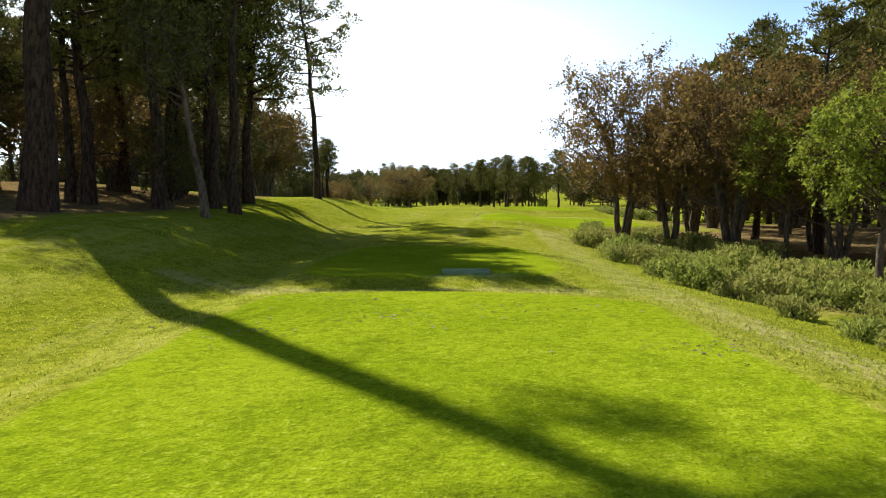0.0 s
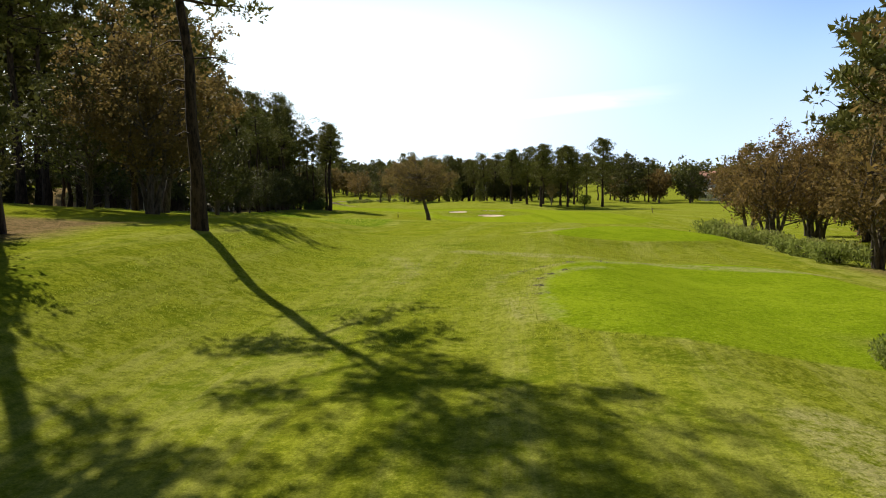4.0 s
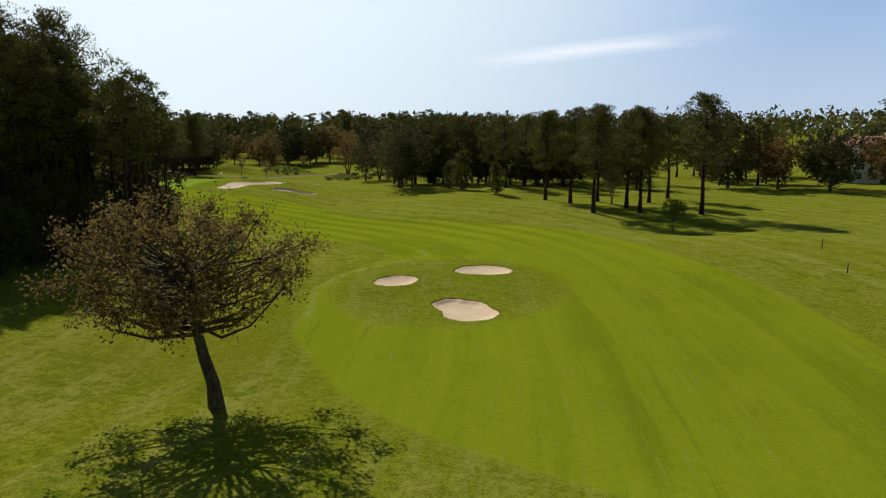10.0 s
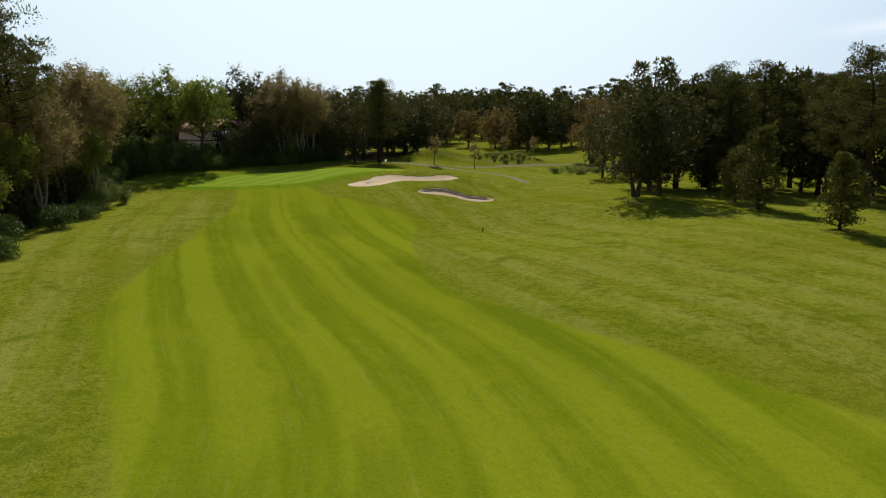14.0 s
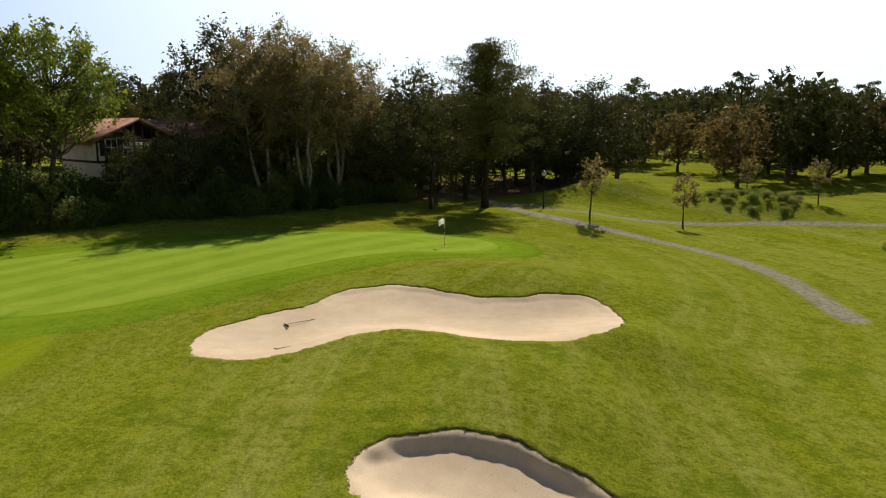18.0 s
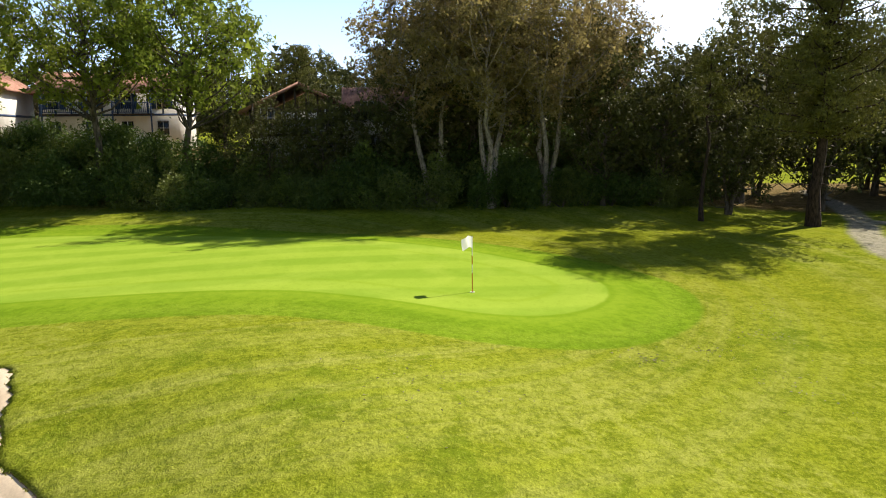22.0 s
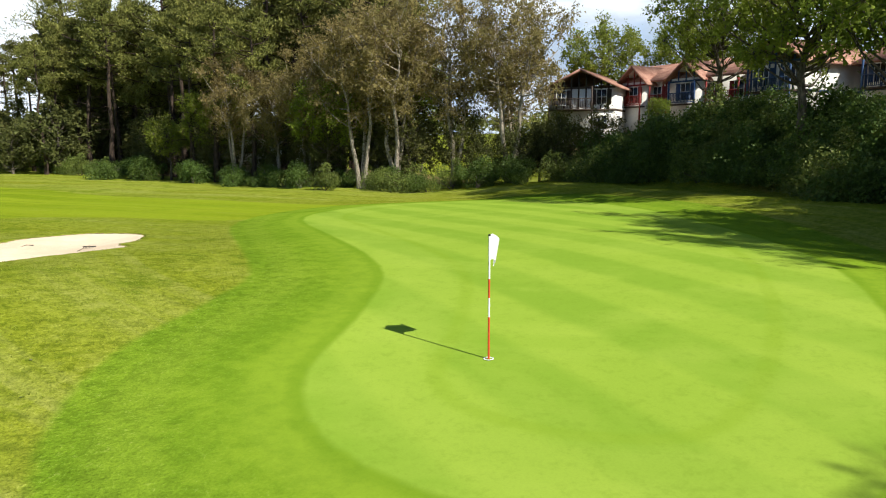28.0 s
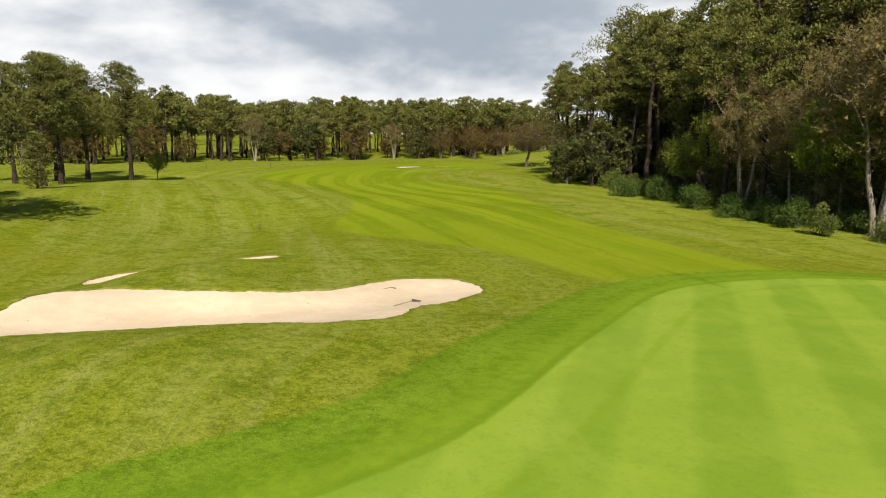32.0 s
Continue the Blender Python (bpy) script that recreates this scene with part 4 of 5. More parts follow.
NEAR_OAKS = kinds("oak_tree", [crowned(55, 9.6, 4.0, 2.4, 0.15, 64, 8, 40, 0.062, 0.10, (0.03, 0.02), stems=5, fill=40), crowned(56, 9.0, 3.9, 2.0, 0.14, 60, 8, 40, 0.062, 0.10, stems=4, fill=40)], M_BARK_OAK, M_BROWN,
                  "many-stemmed oak with olive-brown young leaves", "oak tree")
OAKS = kinds("oak_tree", [crowned(51, 9.0, 4.0, 1.9, 0.15, 40, 7, 30, 0.095, 0.12, stems=4), crowned(52, 9.5, 4.2, 2.2, 0.16, 42, 7, 30, 0.095, 0.12, (0.03, 0.02), 3)], M_BARK_OAK, M_BROWN,
             "oak with reddish-brown young leaves and dark limbs", "oak tree")
FAR_OAKS = kinds("oak_tree", [crowned(53, 10, 4.8, 2.2, 0.24, 26, 14, 11, 0.22, 0.14, fill=16, wooden=False), crowned(54, 9.5, 4.6, 1.9, 0.24, 26, 14, 11, 0.22, 0.14, fill=16, wooden=False)], M_BARK_OAK, M_BROWN,
                 "spreading oak in brown young leaf", "oak tree")
EVERGREENS = kinds("evergreen_oak", [crowned(61, 11, 4.4, 1.2, 0.20, 38, 10, 17, 0.125, 0.12, wooden=False), crowned(62, 10, 4.2, 0.9, 0.18, 38, 10, 17, 0.125, 0.12, stems=2, wooden=False)], M_BARK_OAK, M_EVERGREEN,
                   "dark evergreen oak with a dense rounded crown", "oak tree")
FAR_EVERGREENS = kinds("evergreen_oak", [crowned(63, 11, 5.0, 1.0, 0.26, 28, 14, 11, 0.24, 0.14, fill=18, wooden=False), crowned(64, 11, 4.8, 0.8, 0.26, 28, 14, 11, 0.24, 0.14, fill=18, wooden=False)], M_BARK_OAK, M_EVERGREEN,
                       "dark evergreen oak with a broad crown", "oak tree")
FRESH = kinds("leafy_tree", [crowned(71, 13.5, 5.2, 5.5, 0.24, 54, 12, 22, 0.125, 0.16), crowned(72, 12.5, 5.0, 5.0, 0.22, 50, 12, 22, 0.125, 0.16, (0.04, 0))], M_BARK_OAK, M_FRESH,
              "tree with fresh bright green spring leaves", "tree")
TANS = kinds("pale_tree", [crowned(81, 15.5, 4.6, 5.6, 0.19, 46, 10, 34, 0.10, 0.16, stems=3), crowned(82, 14.5, 4.4, 5.0, 0.18, 44, 10, 34, 0.10, 0.16, (0.06, 0), 2)], M_BARK_PALE, M_TAN,
             "tall pale-barked tree with thin tan young leaves", "tree")
SHRUBS = kinds("shrub", [shrub(91, count=4200, size=0.066), shrub(92, 3.0, 2.0, 4200, 0.066), shrub(93, 2.2, 2.6, 4200, 0.066)], M_BARK_OAK, M_SHRUB, "dense dark green shrub of the boundary hedge", "shrub")
BRIGHT_SHRUBS = kinds("shrub", [shrub(97, count=3800, size=0.064), shrub(98, 3.2, 1.7, 3800, 0.064)], M_BARK_OAK, M_HEDGE_LIGHT, "light green shrub growing in the boundary hedge", "shrub")
SCRUBS = kinds("scrub_bush", [shrub(95, 1.2, 1.5, 1100, 0.11, 16, 1.3, 0.28), shrub(96, 1.0, 1.7, 1100, 0.10, 16, 1.3, 0.28)], M_BARK_OAK, M_SCRUB, "low grey-green scrub at the edge of the rough", "bush")
SAPLINGS = kinds("young_tree", [crowned(85, 5.2, 1.3, 2.2, 0.08, 14, 5, 9, 0.09, 0.12, (0.05, 0)), crowned(86, 4.6, 1.1, 1.9, 0.07, 12, 5, 6, 0.08, 0.12, (0.0, 0.03))],
                 M_BARK_OAK, M_TAN, "young slim tree in thin leaf beside the path", "tree")
TEE_PINE = kinds("pine_tree", [pine(15, 28, 0.76, 0.60, 4.0, 18, 80, 0.0, 0.22)], M_BARK_PINE, M_NEEDLE, "very tall pine with a thick dark trunk beside the tee", "pine tree")


def pick(some):
    return some[int(rng.integers(0, len(some)))]


def scatter(n, inside, box, gap=2.5, tries=40):
    """Places inside a stretch of the plan, none nearer to another than the gap."""
    out = []
    for k in range(n * tries):
        if len(out) == n:
            break
        x, y = box[0] + rng.uniform() * (box[1] - box[0]), box[2] + rng.uniform() * (box[3] - box[2])
        if inside(x, y) and all((x - a) ** 2 + (y - b) ** 2 > gap * gap for a, b in out):
            out.append((x, y))
    return out


def far_from_huts(x, y):
    return all((x - a) ** 2 + (y - b) ** 2 > 36 for a, b in ((-44, 149), (-67, 203), (-29, 93)))


# wood beside the tees
tall_pine = put(TEE_PINE[0], -15.8, 27.8, 1.0, 0, group="pines beside the tees")
tall_pine.rotation_euler[1] = radians(2.8)
for x, y, k in ((-19.2, 36.7, 0.95), (-9.9, 56.4, 0.95), (-17.5, 47, 1.15), (-15, 52, 1.1)):
    put(pick(PINES), x, y, k, group="pines beside the tees")
for x, y, k in ((-13.5, 41.4, 0.98), (-12.2, 44.8, 0.98), (-16.5, 43.5, 1.05), (-21, 47, 1.05)):
    put(BIG_PINES[0], x, y, k, group="pines beside the tees")
LEANER = kinds("oak_tree", [crowned(58, 9.5, 2.4, 5.2, 0.17, 20, 6, 30, 0.08, 0.2, (-0.16, 0.05), fill=20)], M_BARK_OAK, M_EVERGREEN, "leaning oak at the foot of the wood", "oak tree")
put(LEANER[0], -9.8, 29.5, 1.0, 0, group="undergrowth beside the tees")
for x, y, k in ((-18.0, 36.2, 1.0),):
    put(BIG_PINES[0], x, y, k, group="pines beside the tees")
for x, y, k in ((-14.6, 36.4, 1.0), (-12.6, 39.5, 0.95), (-10.2, 35.0, 0.85)):
    put(pick(PINES), x, y, k, group="pines beside the tees")
for x, y in scatter(24, lambda x, y: x < -17 and (y > 40 or x < -31), (-46, -17, 10, 55), 2.7):
    put(pick(PINES), x, y, rng.uniform(1.05, 1.35), group="pines beside the tees")
for x, y in scatter(24, lambda x, y: y > 34 or x < -28, (-44, -15, 8, 56), 2.2):
    put(pick(FAR_EVERGREENS if x < -26 else EVERGREENS + OAKS), x, y, rng.uniform(0.55, 1.05), group="undergrowth beside the tees")
put(OAKS[0], -16.5, 67, 0.95, group="undergrowth beside the tees")
put(OAKS[1], -18.0, 71.5, 1.25, group="undergrowth beside the tees")
put(EVERGREENS[1], -15.5, 74.0, 0.55, group="undergrowth beside the tees")
put(PINES[2], -20.5, 73.5, 0.7, group="pines beside the tees")
put(EVERGREENS[0], -21, 69, 0.8, group="undergrowth beside the tees")
for x, y in ((-17, 53), (-15, 49), (-14.5, 38)):
    put(pick(EVERGREENS), x, y, rng.uniform(0.5, 0.7), group="undergrowth beside the tees")

# wood along the first part of the fairway
for x, y in scatter(72, lambda x, y: far_from_huts(x, y) and x < -30 - 0.06 * (y - 100), (-62, -29, 84, 186), 2.8):
    put(pick(PINES if x > -44 else FAR_PINES), x, y, rng.uniform(0.92, 1.12) * float(1.26 - 0.40 * smooth(108, 142, y)), group="pines along the fairway")
for x, y, k in ((-33, 102, 1.25), (-31.2, 106, 1.22), (-35, 108, 1.28), (-31.6, 111.5, 1.18), (-32.2, 117, 1.16), (-34, 122, 1.12), (-36, 113, 1.2)):
    put(pick(PINES), x, y, k, group="pines along the fairway")
for x, y in ((-28.7, 178), (-28.3, 174.5), (-30.8, 184.3), (-31.5, 187), (-37.9, 190), (-34, 181), (-41, 197), (-42, 193)):
    put(PINES[3], x, y, rng.uniform(0.85, 1.0), group="pines along the fairway")
for x, y in scatter(26, lambda x, y: far_from_huts(x, y) and x < -34, (-60, -34, 88, 196), 4.0):
    put(pick(FAR_EVERGREENS), x, y, rng.uniform(0.5, 0.85), group="undergrowth along the fairway")
for y in np.arange(88, 180, 3.6):
    put(pick(EVERGREENS), -30.2 - 0.06 * (y - 100) - rng.uniform(0, 2), y, rng.uniform(0.4, 0.8), group="undergrowth along the fairway")

# wood at the bend, up to the hedge
edge = [(-36, 188), (-47, 203), (-56, 217), (-65, 228), (-72, 237), (-80, 242), (-88, 246)]


for x, y in scatter(66, lambda x, y: far_from_huts(x, y) and (x + 36) * -0.73 - (y - 188) * 0.68 > 2.0, (-80, -37, 170, 226), 3.0):
    put(pick(PINES + BIG_PINES), x, y, rng.uniform(1.05, 1.35), group="pines at the bend")
for x, y, k in ((-70.4, 228.3, 0.9), (-74.4, 234.6, 1.0), (-77, 236, 1.05), (-82, 237, 1.0), (-86, 240, 1.05), (-64, 222, 0.8), (-68, 224, 0.75), (-79, 229, 1.0), (-88, 236, 1.0)):
    put(pick(TANS), x, y, k * 1.0, group="pale trees at the bend")
for x, y, k in ((-72, 231, 0.75), (-62, 217, 0.7), (-80, 226, 1.0), (-57, 213, 0.5)):
    put(pick(FRESH), x, y, k, group="green trees at the bend")
for x, y in scatter(22, lambda x, y: far_from_huts(x, y) and (x + 36) * -0.73 - (y - 188) * 0.68 > 1.5, (-90, -38, 176, 240), 4.5):
    put(pick(EVERGREENS), x, y, rng.uniform(0.45, 0.8), group="undergrowth at the bend")
for (ax, ay), (bx, by) in zip(edge, edge[1:]):
    for s in np.arange(0.05, 1.0, 0.12):
        inward = rng.uniform(-0.6, 4.0)
        put(pick(SHRUBS + BRIGHT_SHRUBS), ax + (bx - ax) * s - inward, ay + (by - ay) * s - inward * 0.9, rng.uniform(0.4, 1.05), group="shrubs at the bend")

for x, y, k in ((-59.5, 215.5, 1.0), (-62, 219.5, 0.98), (-65.5, 222.5, 0.95), (-27.6, 172, 0.95), (-33.5, 183, 0.9)):
    put(pick(PINES[:3]), x, y, k, group="pines at the bend")

for x, y in ((-29, 171), (-30.5, 174), (-31, 178), (-33, 180.5), (-34, 185), (-35.5, 187.5), (-31.5, 168), (-32.5, 175)):
    put(pick(SHRUBS), x, y, rng.uniform(0.5, 0.9), group="shrubs at the bend")
for (ax, ay), (bx, by) in zip(edge[1:], edge[2:]):
    for s in (0.1, 0.35, 0.6, 0.85):
        inward = rng.uniform(3.0, 6.5)
        put(pick(EVERGREENS), ax + (bx - ax) * s - inward, ay + (by - ay) * s - inward * 0.9, rng.uniform(0.45, 0.75), group="undergrowth at the bend")
for x, y, k in ((-89.5, 241.5, 0.5), (-86.5, 240.5, 0.46), (-92.5, 243.5, 0.5), (-84, 239.5, 0.4)):
    put(pick(EVERGREENS), x, y, k, group="undergrowth at the bend")

# hedge behind the green, with its trees
hedge = [(-88, 246), (-91.8, 253), (-93, 262), (-91, 272), (-89.6, 282), (-90, 294), (-91.5, 304)]
for (ax, ay), (bx, by) in zip(hedge, hedge[1:]):
    for s in np.arange(0, 1, 0.17):
        for row in range(3):
            put(pick(SHRUBS + BRIGHT_SHRUBS), ax + (bx - ax) * s - 0.6 - row * 1.7 - rng.uniform(0, 0.6), ay + (by - ay) * s + rng.uniform(-0.5, 0.5), rng.uniform(0.78, 1.2) + 0.14 * row, group="hedge shrubs")
put(FRESH[0], -94.9, 262.4, 1.12, 40, group="green trees in the hedge")
put(FRESH[1], -94.8, 268.5, 1.16, 100, group="green trees in the hedge")
for x, y, k in ((-103.5, 223, 0.95), (-112, 226, 1.0), (-99, 241.5, 0.22)):
    put(pick(FRESH), x, y, k, group="green trees in the hedge")
put(FRESH[0], -97, 252, 0.9, 200, group="green trees in the hedge")
for x, y, k in ((-90.6, 289.3, 1.0), (-92, 285.5, 1.08), (-91.5, 293, 1.0), (-95.5, 290, 1.1), (-95, 297, 0.95)):
    put(pick(TANS), x, y, k, group="pale trees in the hedge")
for x, y in scatter(34, lambda x, y: abs(y - 318) > 4 or x < -106, (-116, -93.5, 286, 356), 3.4):
    put(pick(EVERGREENS), x, y, rng.uniform(1.0, 1.45), group="evergreens behind the green")
for x, y, k in ((-93.2, 274.5, 0.62), (-93.6, 278, 0.7), (-93.8, 281.8, 0.72), (-94, 285, 0.8), (-91.5, 297, 0.8), (-92, 301, 0.85), (-90, 305, 0.7), (-97, 309, 1.35), (-99, 326, 1.4), (-103, 311, 1.4), (-94, 335, 1.1)):
    put(pick(EVERGREENS), x, y, k, group="evergreens behind the green")
for y in np.arange(283.5, 308, 1.9):
    for x in (-96.6, -99.2):
        put(pick(SHRUBS), x + rng.uniform(-0.8, 0.8), y, rng.uniform(1.1, 1.7), group="shrubs behind the hedge")
for x, y, k in ((-122, 272, 0.95), (-118, 282, 0.9), (-124, 290, 1.0)):
    put(BIG_PINES[0], x, y, k * 0.72, group="pines behind the houses")
put(GREEN_PINE[0], -85.8, 308.4, 0.9, 30, label="broad leaning pine at the back of the green", group="pines behind the green")
put(PINES[3], -87.6, 302.2, 0.56, group="pines behind the green")

for x, y in scatter(26, lambda x, y: True, (-150, -124, 215, 300), 4.5):
    put(pick(FAR_EVERGREENS), x, y, rng.uniform(0.8, 1.15), group="trees behind the houses")

# far wood behind the green
for x, y in scatter(46, lambda x, y: x < -66 or y > 385, (-150, -30, 350, 430), 5.4):
    put(pick(FAR_EVERGREENS) if rng.uniform() < 0.65 else pick(FAR_OAKS), x, y, rng.uniform(1.0, 1.5), group="far oaks behind the green")
stand = scatter(90, lambda x, y: True, (-190, 0, 425, 520), 5.0)
far_stand("far_pine_wood", stand, rng.uniform(0.95, 1.25, len(stand)), RAW_PINES, M_BARK_PINE, M_NEEDLE, "far pine wood behind the green")

put(OAKS[1], -45.9, 330.2, 1.3, group="far oaks behind the green")
put(EVERGREENS[0], -33.6, 300.3, 1.0, group="far oaks behind the green")
put(OAKS[0], -30.5, 304, 1.1, group="far oaks behind the green")

# clump of trees opposite the bend
for x, y, k in ((-18.3, 266.5, 1.25), (-15.8, 267.6, 1.25), (-23, 285, 1.2), (-17.3, 282.5, 1.3)):
    put(pick(EVERGREENS), x, y, k, group="evergreen oaks opposite the bend")
for x, y, k in ((-13.9, 286, 1), (-10.3, 280, 1.0), (0, 280, 1.0), (5.1, 265, 0.95), (9, 275, 1), (-4, 290, 1.05), (-7, 284, 1.0), (2, 272, 0.95), (14, 268, 1), (18, 275, 1)):
    put(pick(BIG_PINES), x, y, k * 0.84, group="pines opposite the bend")
for x, y in scatter(20, lambda x, y: True, (-22, 34, 272, 304), 5.0):
    put(pick(FAR_EVERGREENS), x, y, rng.uniform(0.7, 1.15), group="evergreen oaks opposite the bend")
put(YOUNG_PINES[0], -4.0, 259.4, 1.15, group="young pines")
put(YOUNG_PINES[0], 3.5, 247.5, 0.85, group="young pines")
put(YOUNG_PINES[0], -7.2, 266, 0.85, group="young pines")
for x, y, k in ((12.8, 241.5, 0.93), (17.0, 236.8, 0.96), (19.8, 224.5, 0.98), (26.0, 232, 0.94), (27.3, 226.5, 0.97), (36.2, 250, 0.9), (36.5, 225, 1.08), (22, 240, 0.9), (31, 240, 0.9)):
    put(BIG_PINES[0], x, y, k, group="row of pines beside the fairway")
for x, y in scatter(26, lambda x, y: True, (-24, 70, 285, 345), 6.0):
    put(pick(FAR_PINES), x, y, rng.uniform(0.8, 1.05), group="pines behind the row")
put(FRESH[1], 29.7, 212.5, 0.36, group="young trees")
put(TANS[0], 24, 236, 0.4, group="young trees")
for x, y in scatter(30, lambda x, y: y > 255 + 0.2 * (x - 60), (55, 150, 262, 330), 5.5):
    put(pick(FAR_EVERGREENS) if rng.uniform() < 0.55 else pick(FAR_OAKS), x, y, rng.uniform(0.9, 1.5), group="trees before the houses")
put(FAR_PINES[0], 121, 345, 1.35, group="pines behind the row")

# right of the tees
for x, y, k in ((9.9, 39.2, 1.1), (11.9, 37.0, 1.0)):
    put(pick(NEAR_OAKS), x, y, k, label="many-stemmed oak with brown leaves over the scrub", group="oaks beside the tees")
for x, y in scatter(24, lambda x, y: x > 12.5 + 0.06 * abs(y - 26), (12, 32, 14, 66), 3.2):
    put(pick(NEAR_OAKS if x < 18 else OAKS + EVERGREENS), x, y, rng.uniform(0.75, 1.0), group="oaks beside the tees")
for x, y, k in ((17.5, 33, 0.66), (19.5, 27, 0.72), (16.8, 25.0, 0.62), (18, 41, 0.7)):
    put(PINES[2], x, y, k, group="pines right of the tees")
for x, y in scatter(12, lambda x, y: True, (26, 46, 20, 76), 4.5):
    put(pick(PINES), x, y, rng.uniform(0.6, 0.8), group="pines right of the tees")
put(FRESH[1], 14.5, 30, 0.5, group="green trees beside the tees")
put(FRESH[0], 11.6, 18.8, 0.42, group="green trees beside the tees")
for x, y, k in ((23.2, 83.5, 0.95), (28.6, 102.6, 0.98), (28, 88, 0.9), (33, 97, 1.0), (37, 108, 1.0), (26, 92, 0.9)):
    put(pick(OAKS), x, y, k, group="oaks right of the fairway")
put(PINES[0], 38, 92, 0.85, group="pines right of the tees")
for x, y in scatter(90, lambda x, y: x > 6.4 + 0.10 * abs(y - 26), (6, 13.5, 6, 46), 0.7):
    put(pick(SCRUBS), x, y, rng.uniform(0.3, 0.85), group="scrub beside the tees")

for x, y in scatter(16, lambda x, y: abs(x - 20.0 - 0.16 * (y - 75)) < 2.0, (13, 26, 64, 92), 1.2):
    put(pick(SCRUBS), x, y, rng.uniform(0.8, 1.3), group="scrub beside the tees")

# the single oak on the fairway
lone = kinds("lone_oak", [crowned(57, 10.0, 6.0, 3.9, 0.32, 84, 9, 21, 0.10, 0.24, (-0.15, 0.02), 1, True, 8, 0.95, 5, True, (0.05, 0.5))], M_BARK_OAK, M_BROWN, "old oak with a bent trunk and broad brown crown", "oak tree")
put(lone[0], -6.0, 141.5, 1.0, 0)

# woods across the course, seen when looking back


def back_wood(x, y):
    return x > 9 + 0.48 * (y - 41)


stand = scatter(230, back_wood, (28, 150, 40, 200), 3.6)
far_stand("far_pine_wood", stand, rng.uniform(0.88, 1.08, len(stand)), RAW_PINES, M_BARK_PINE, M_NEEDLE, "tall pine wood across the course")
for x, y in scatter(34, lambda x, y: back_wood(x, y) and not back_wood(x - 12, y), (26, 110, 66, 200), 3.6):
    put(pick(FAR_OAKS + FAR_EVERGREENS + TANS[:1]), x, y, rng.uniform(0.6, 1.0), group="oaks across the course")


def far_woods():
    """The wooded hills all round: clumps of coarse foliage on short stems."""
    rg = np.random.default_rng(5)
    a, r = rg.uniform(0, 2 * np.pi, 3000), rg.uniform(330, 720, 3000)
    x, y = -20 + r * np.cos(a), 190 + r * np.sin(a)
    z = height(x, y) + far_land(x, y)
    tall, wide = rg.uniform(15, 24, 3000), rg.uniform(4, 7, 3000)
    d = unit(rg.normal(size=(3000, 34, 3)))
    c = np.stack([x, y, z + tall * 0.62], 1)[:, None] + d * (np.stack([wide, wide, tall * 0.38], 1)[:, None]) * rg.uniform(0.6, 1.0, (3000, 34, 1))
    v1, f1 = leaves(c.reshape(-1, 3), 1.5, 0.6, rg=rg, flat=True)
    ob = mesh_object("far_woods", v1, [f1], M_NEEDLE)
    return tagged(ob, "distant wooded hills of pine and oak round the course", "woods", kind="stuff")


far_woods()


# ---- houses ----
M_WALL = grainy("white_render", (0.66, 0.63, 0.57), (0.80, 0.78, 0.73), 0.8, 14.0, 0.85, 0.2, 0.01)
M_TILE = grainy("roof_tile", (0.22, 0.10, 0.07), (0.41, 0.23, 0.165), 1.2, 9.0, 0.8, 0.5, 0.03)
M_RED = grainy("red_paint", (0.16, 0.018, 0.016), (0.24, 0.030, 0.024), 2.0, 30.0, 0.55)
M_BLUE = grainy("blue_paint", (0.02, 0.045, 0.11), (0.035, 0.075, 0.17), 2.0, 30.0, 0.55)
M_DARKWOOD = grainy("dark_timber", (0.03, 0.022, 0.017), (0.075, 0.052, 0.038), 2.0, 30.0, 0.7)
M_FRAME = grainy("white_paint", (0.68, 0.67, 0.64), (0.80, 0.79, 0.77), 3.0, 40.0, 0.5)
M_PANE, _t, _o = material("window_glass")
finish(_t, _o, (0.02, 0.025, 0.03), 0.05, gloss=0.7)


def ground_z(x, y):
    return float(turf_height(np.array([float(x)]), np.array([float(y)]))[0])


def box_arrays(lo, hi):
    x0, y0, z0 = lo
    x1, y1, z1 = hi
    v = np.array([[x0, y0, z0], [x1, y0, z0], [x1, y1, z0], [x0, y1, z0], [x0, y0, z1], [x1, y0, z1], [x1, y1, z1], [x0, y1, z1]], float)
    f = np.array([[0, 3, 2, 1], [4, 5, 6, 7], [0, 1, 5, 4], [1, 2, 6, 5], [2, 3, 7, 6], [3, 0, 4, 7]])
    return v, f


def part(name, pieces, mat, parent, label=""):
    v, f = joined(pieces if isinstance(pieces, list) else [pieces])
    ob = mesh_object(name, v, [f], mat, parent)
    return tagged(ob, label) if label else ob


def gable_wall(x0, x1, y0, y1, eave, rise):
    """A house body with its gables at the ends of y; the ridge runs along x."""
    ym = (y0 + y1) / 2
    v = np.array([[x0, y0, -0.6], [x1, y0, -0.6], [x1, y1, -0.6], [x0, y1, -0.6], [x0, y0, eave], [x1, y0, eave], [x1, y1, eave], [x0, y1, eave], [x0, ym, eave + rise], [x1, ym, eave + rise]], float)
    q = np.array([[0, 3, 2, 1], [0, 1, 5, 4], [2, 3, 7, 6], [1, 2, 6, 5], [3, 0, 4, 7], [4, 5, 9, 8], [6, 7, 8, 9]])
    return v, q


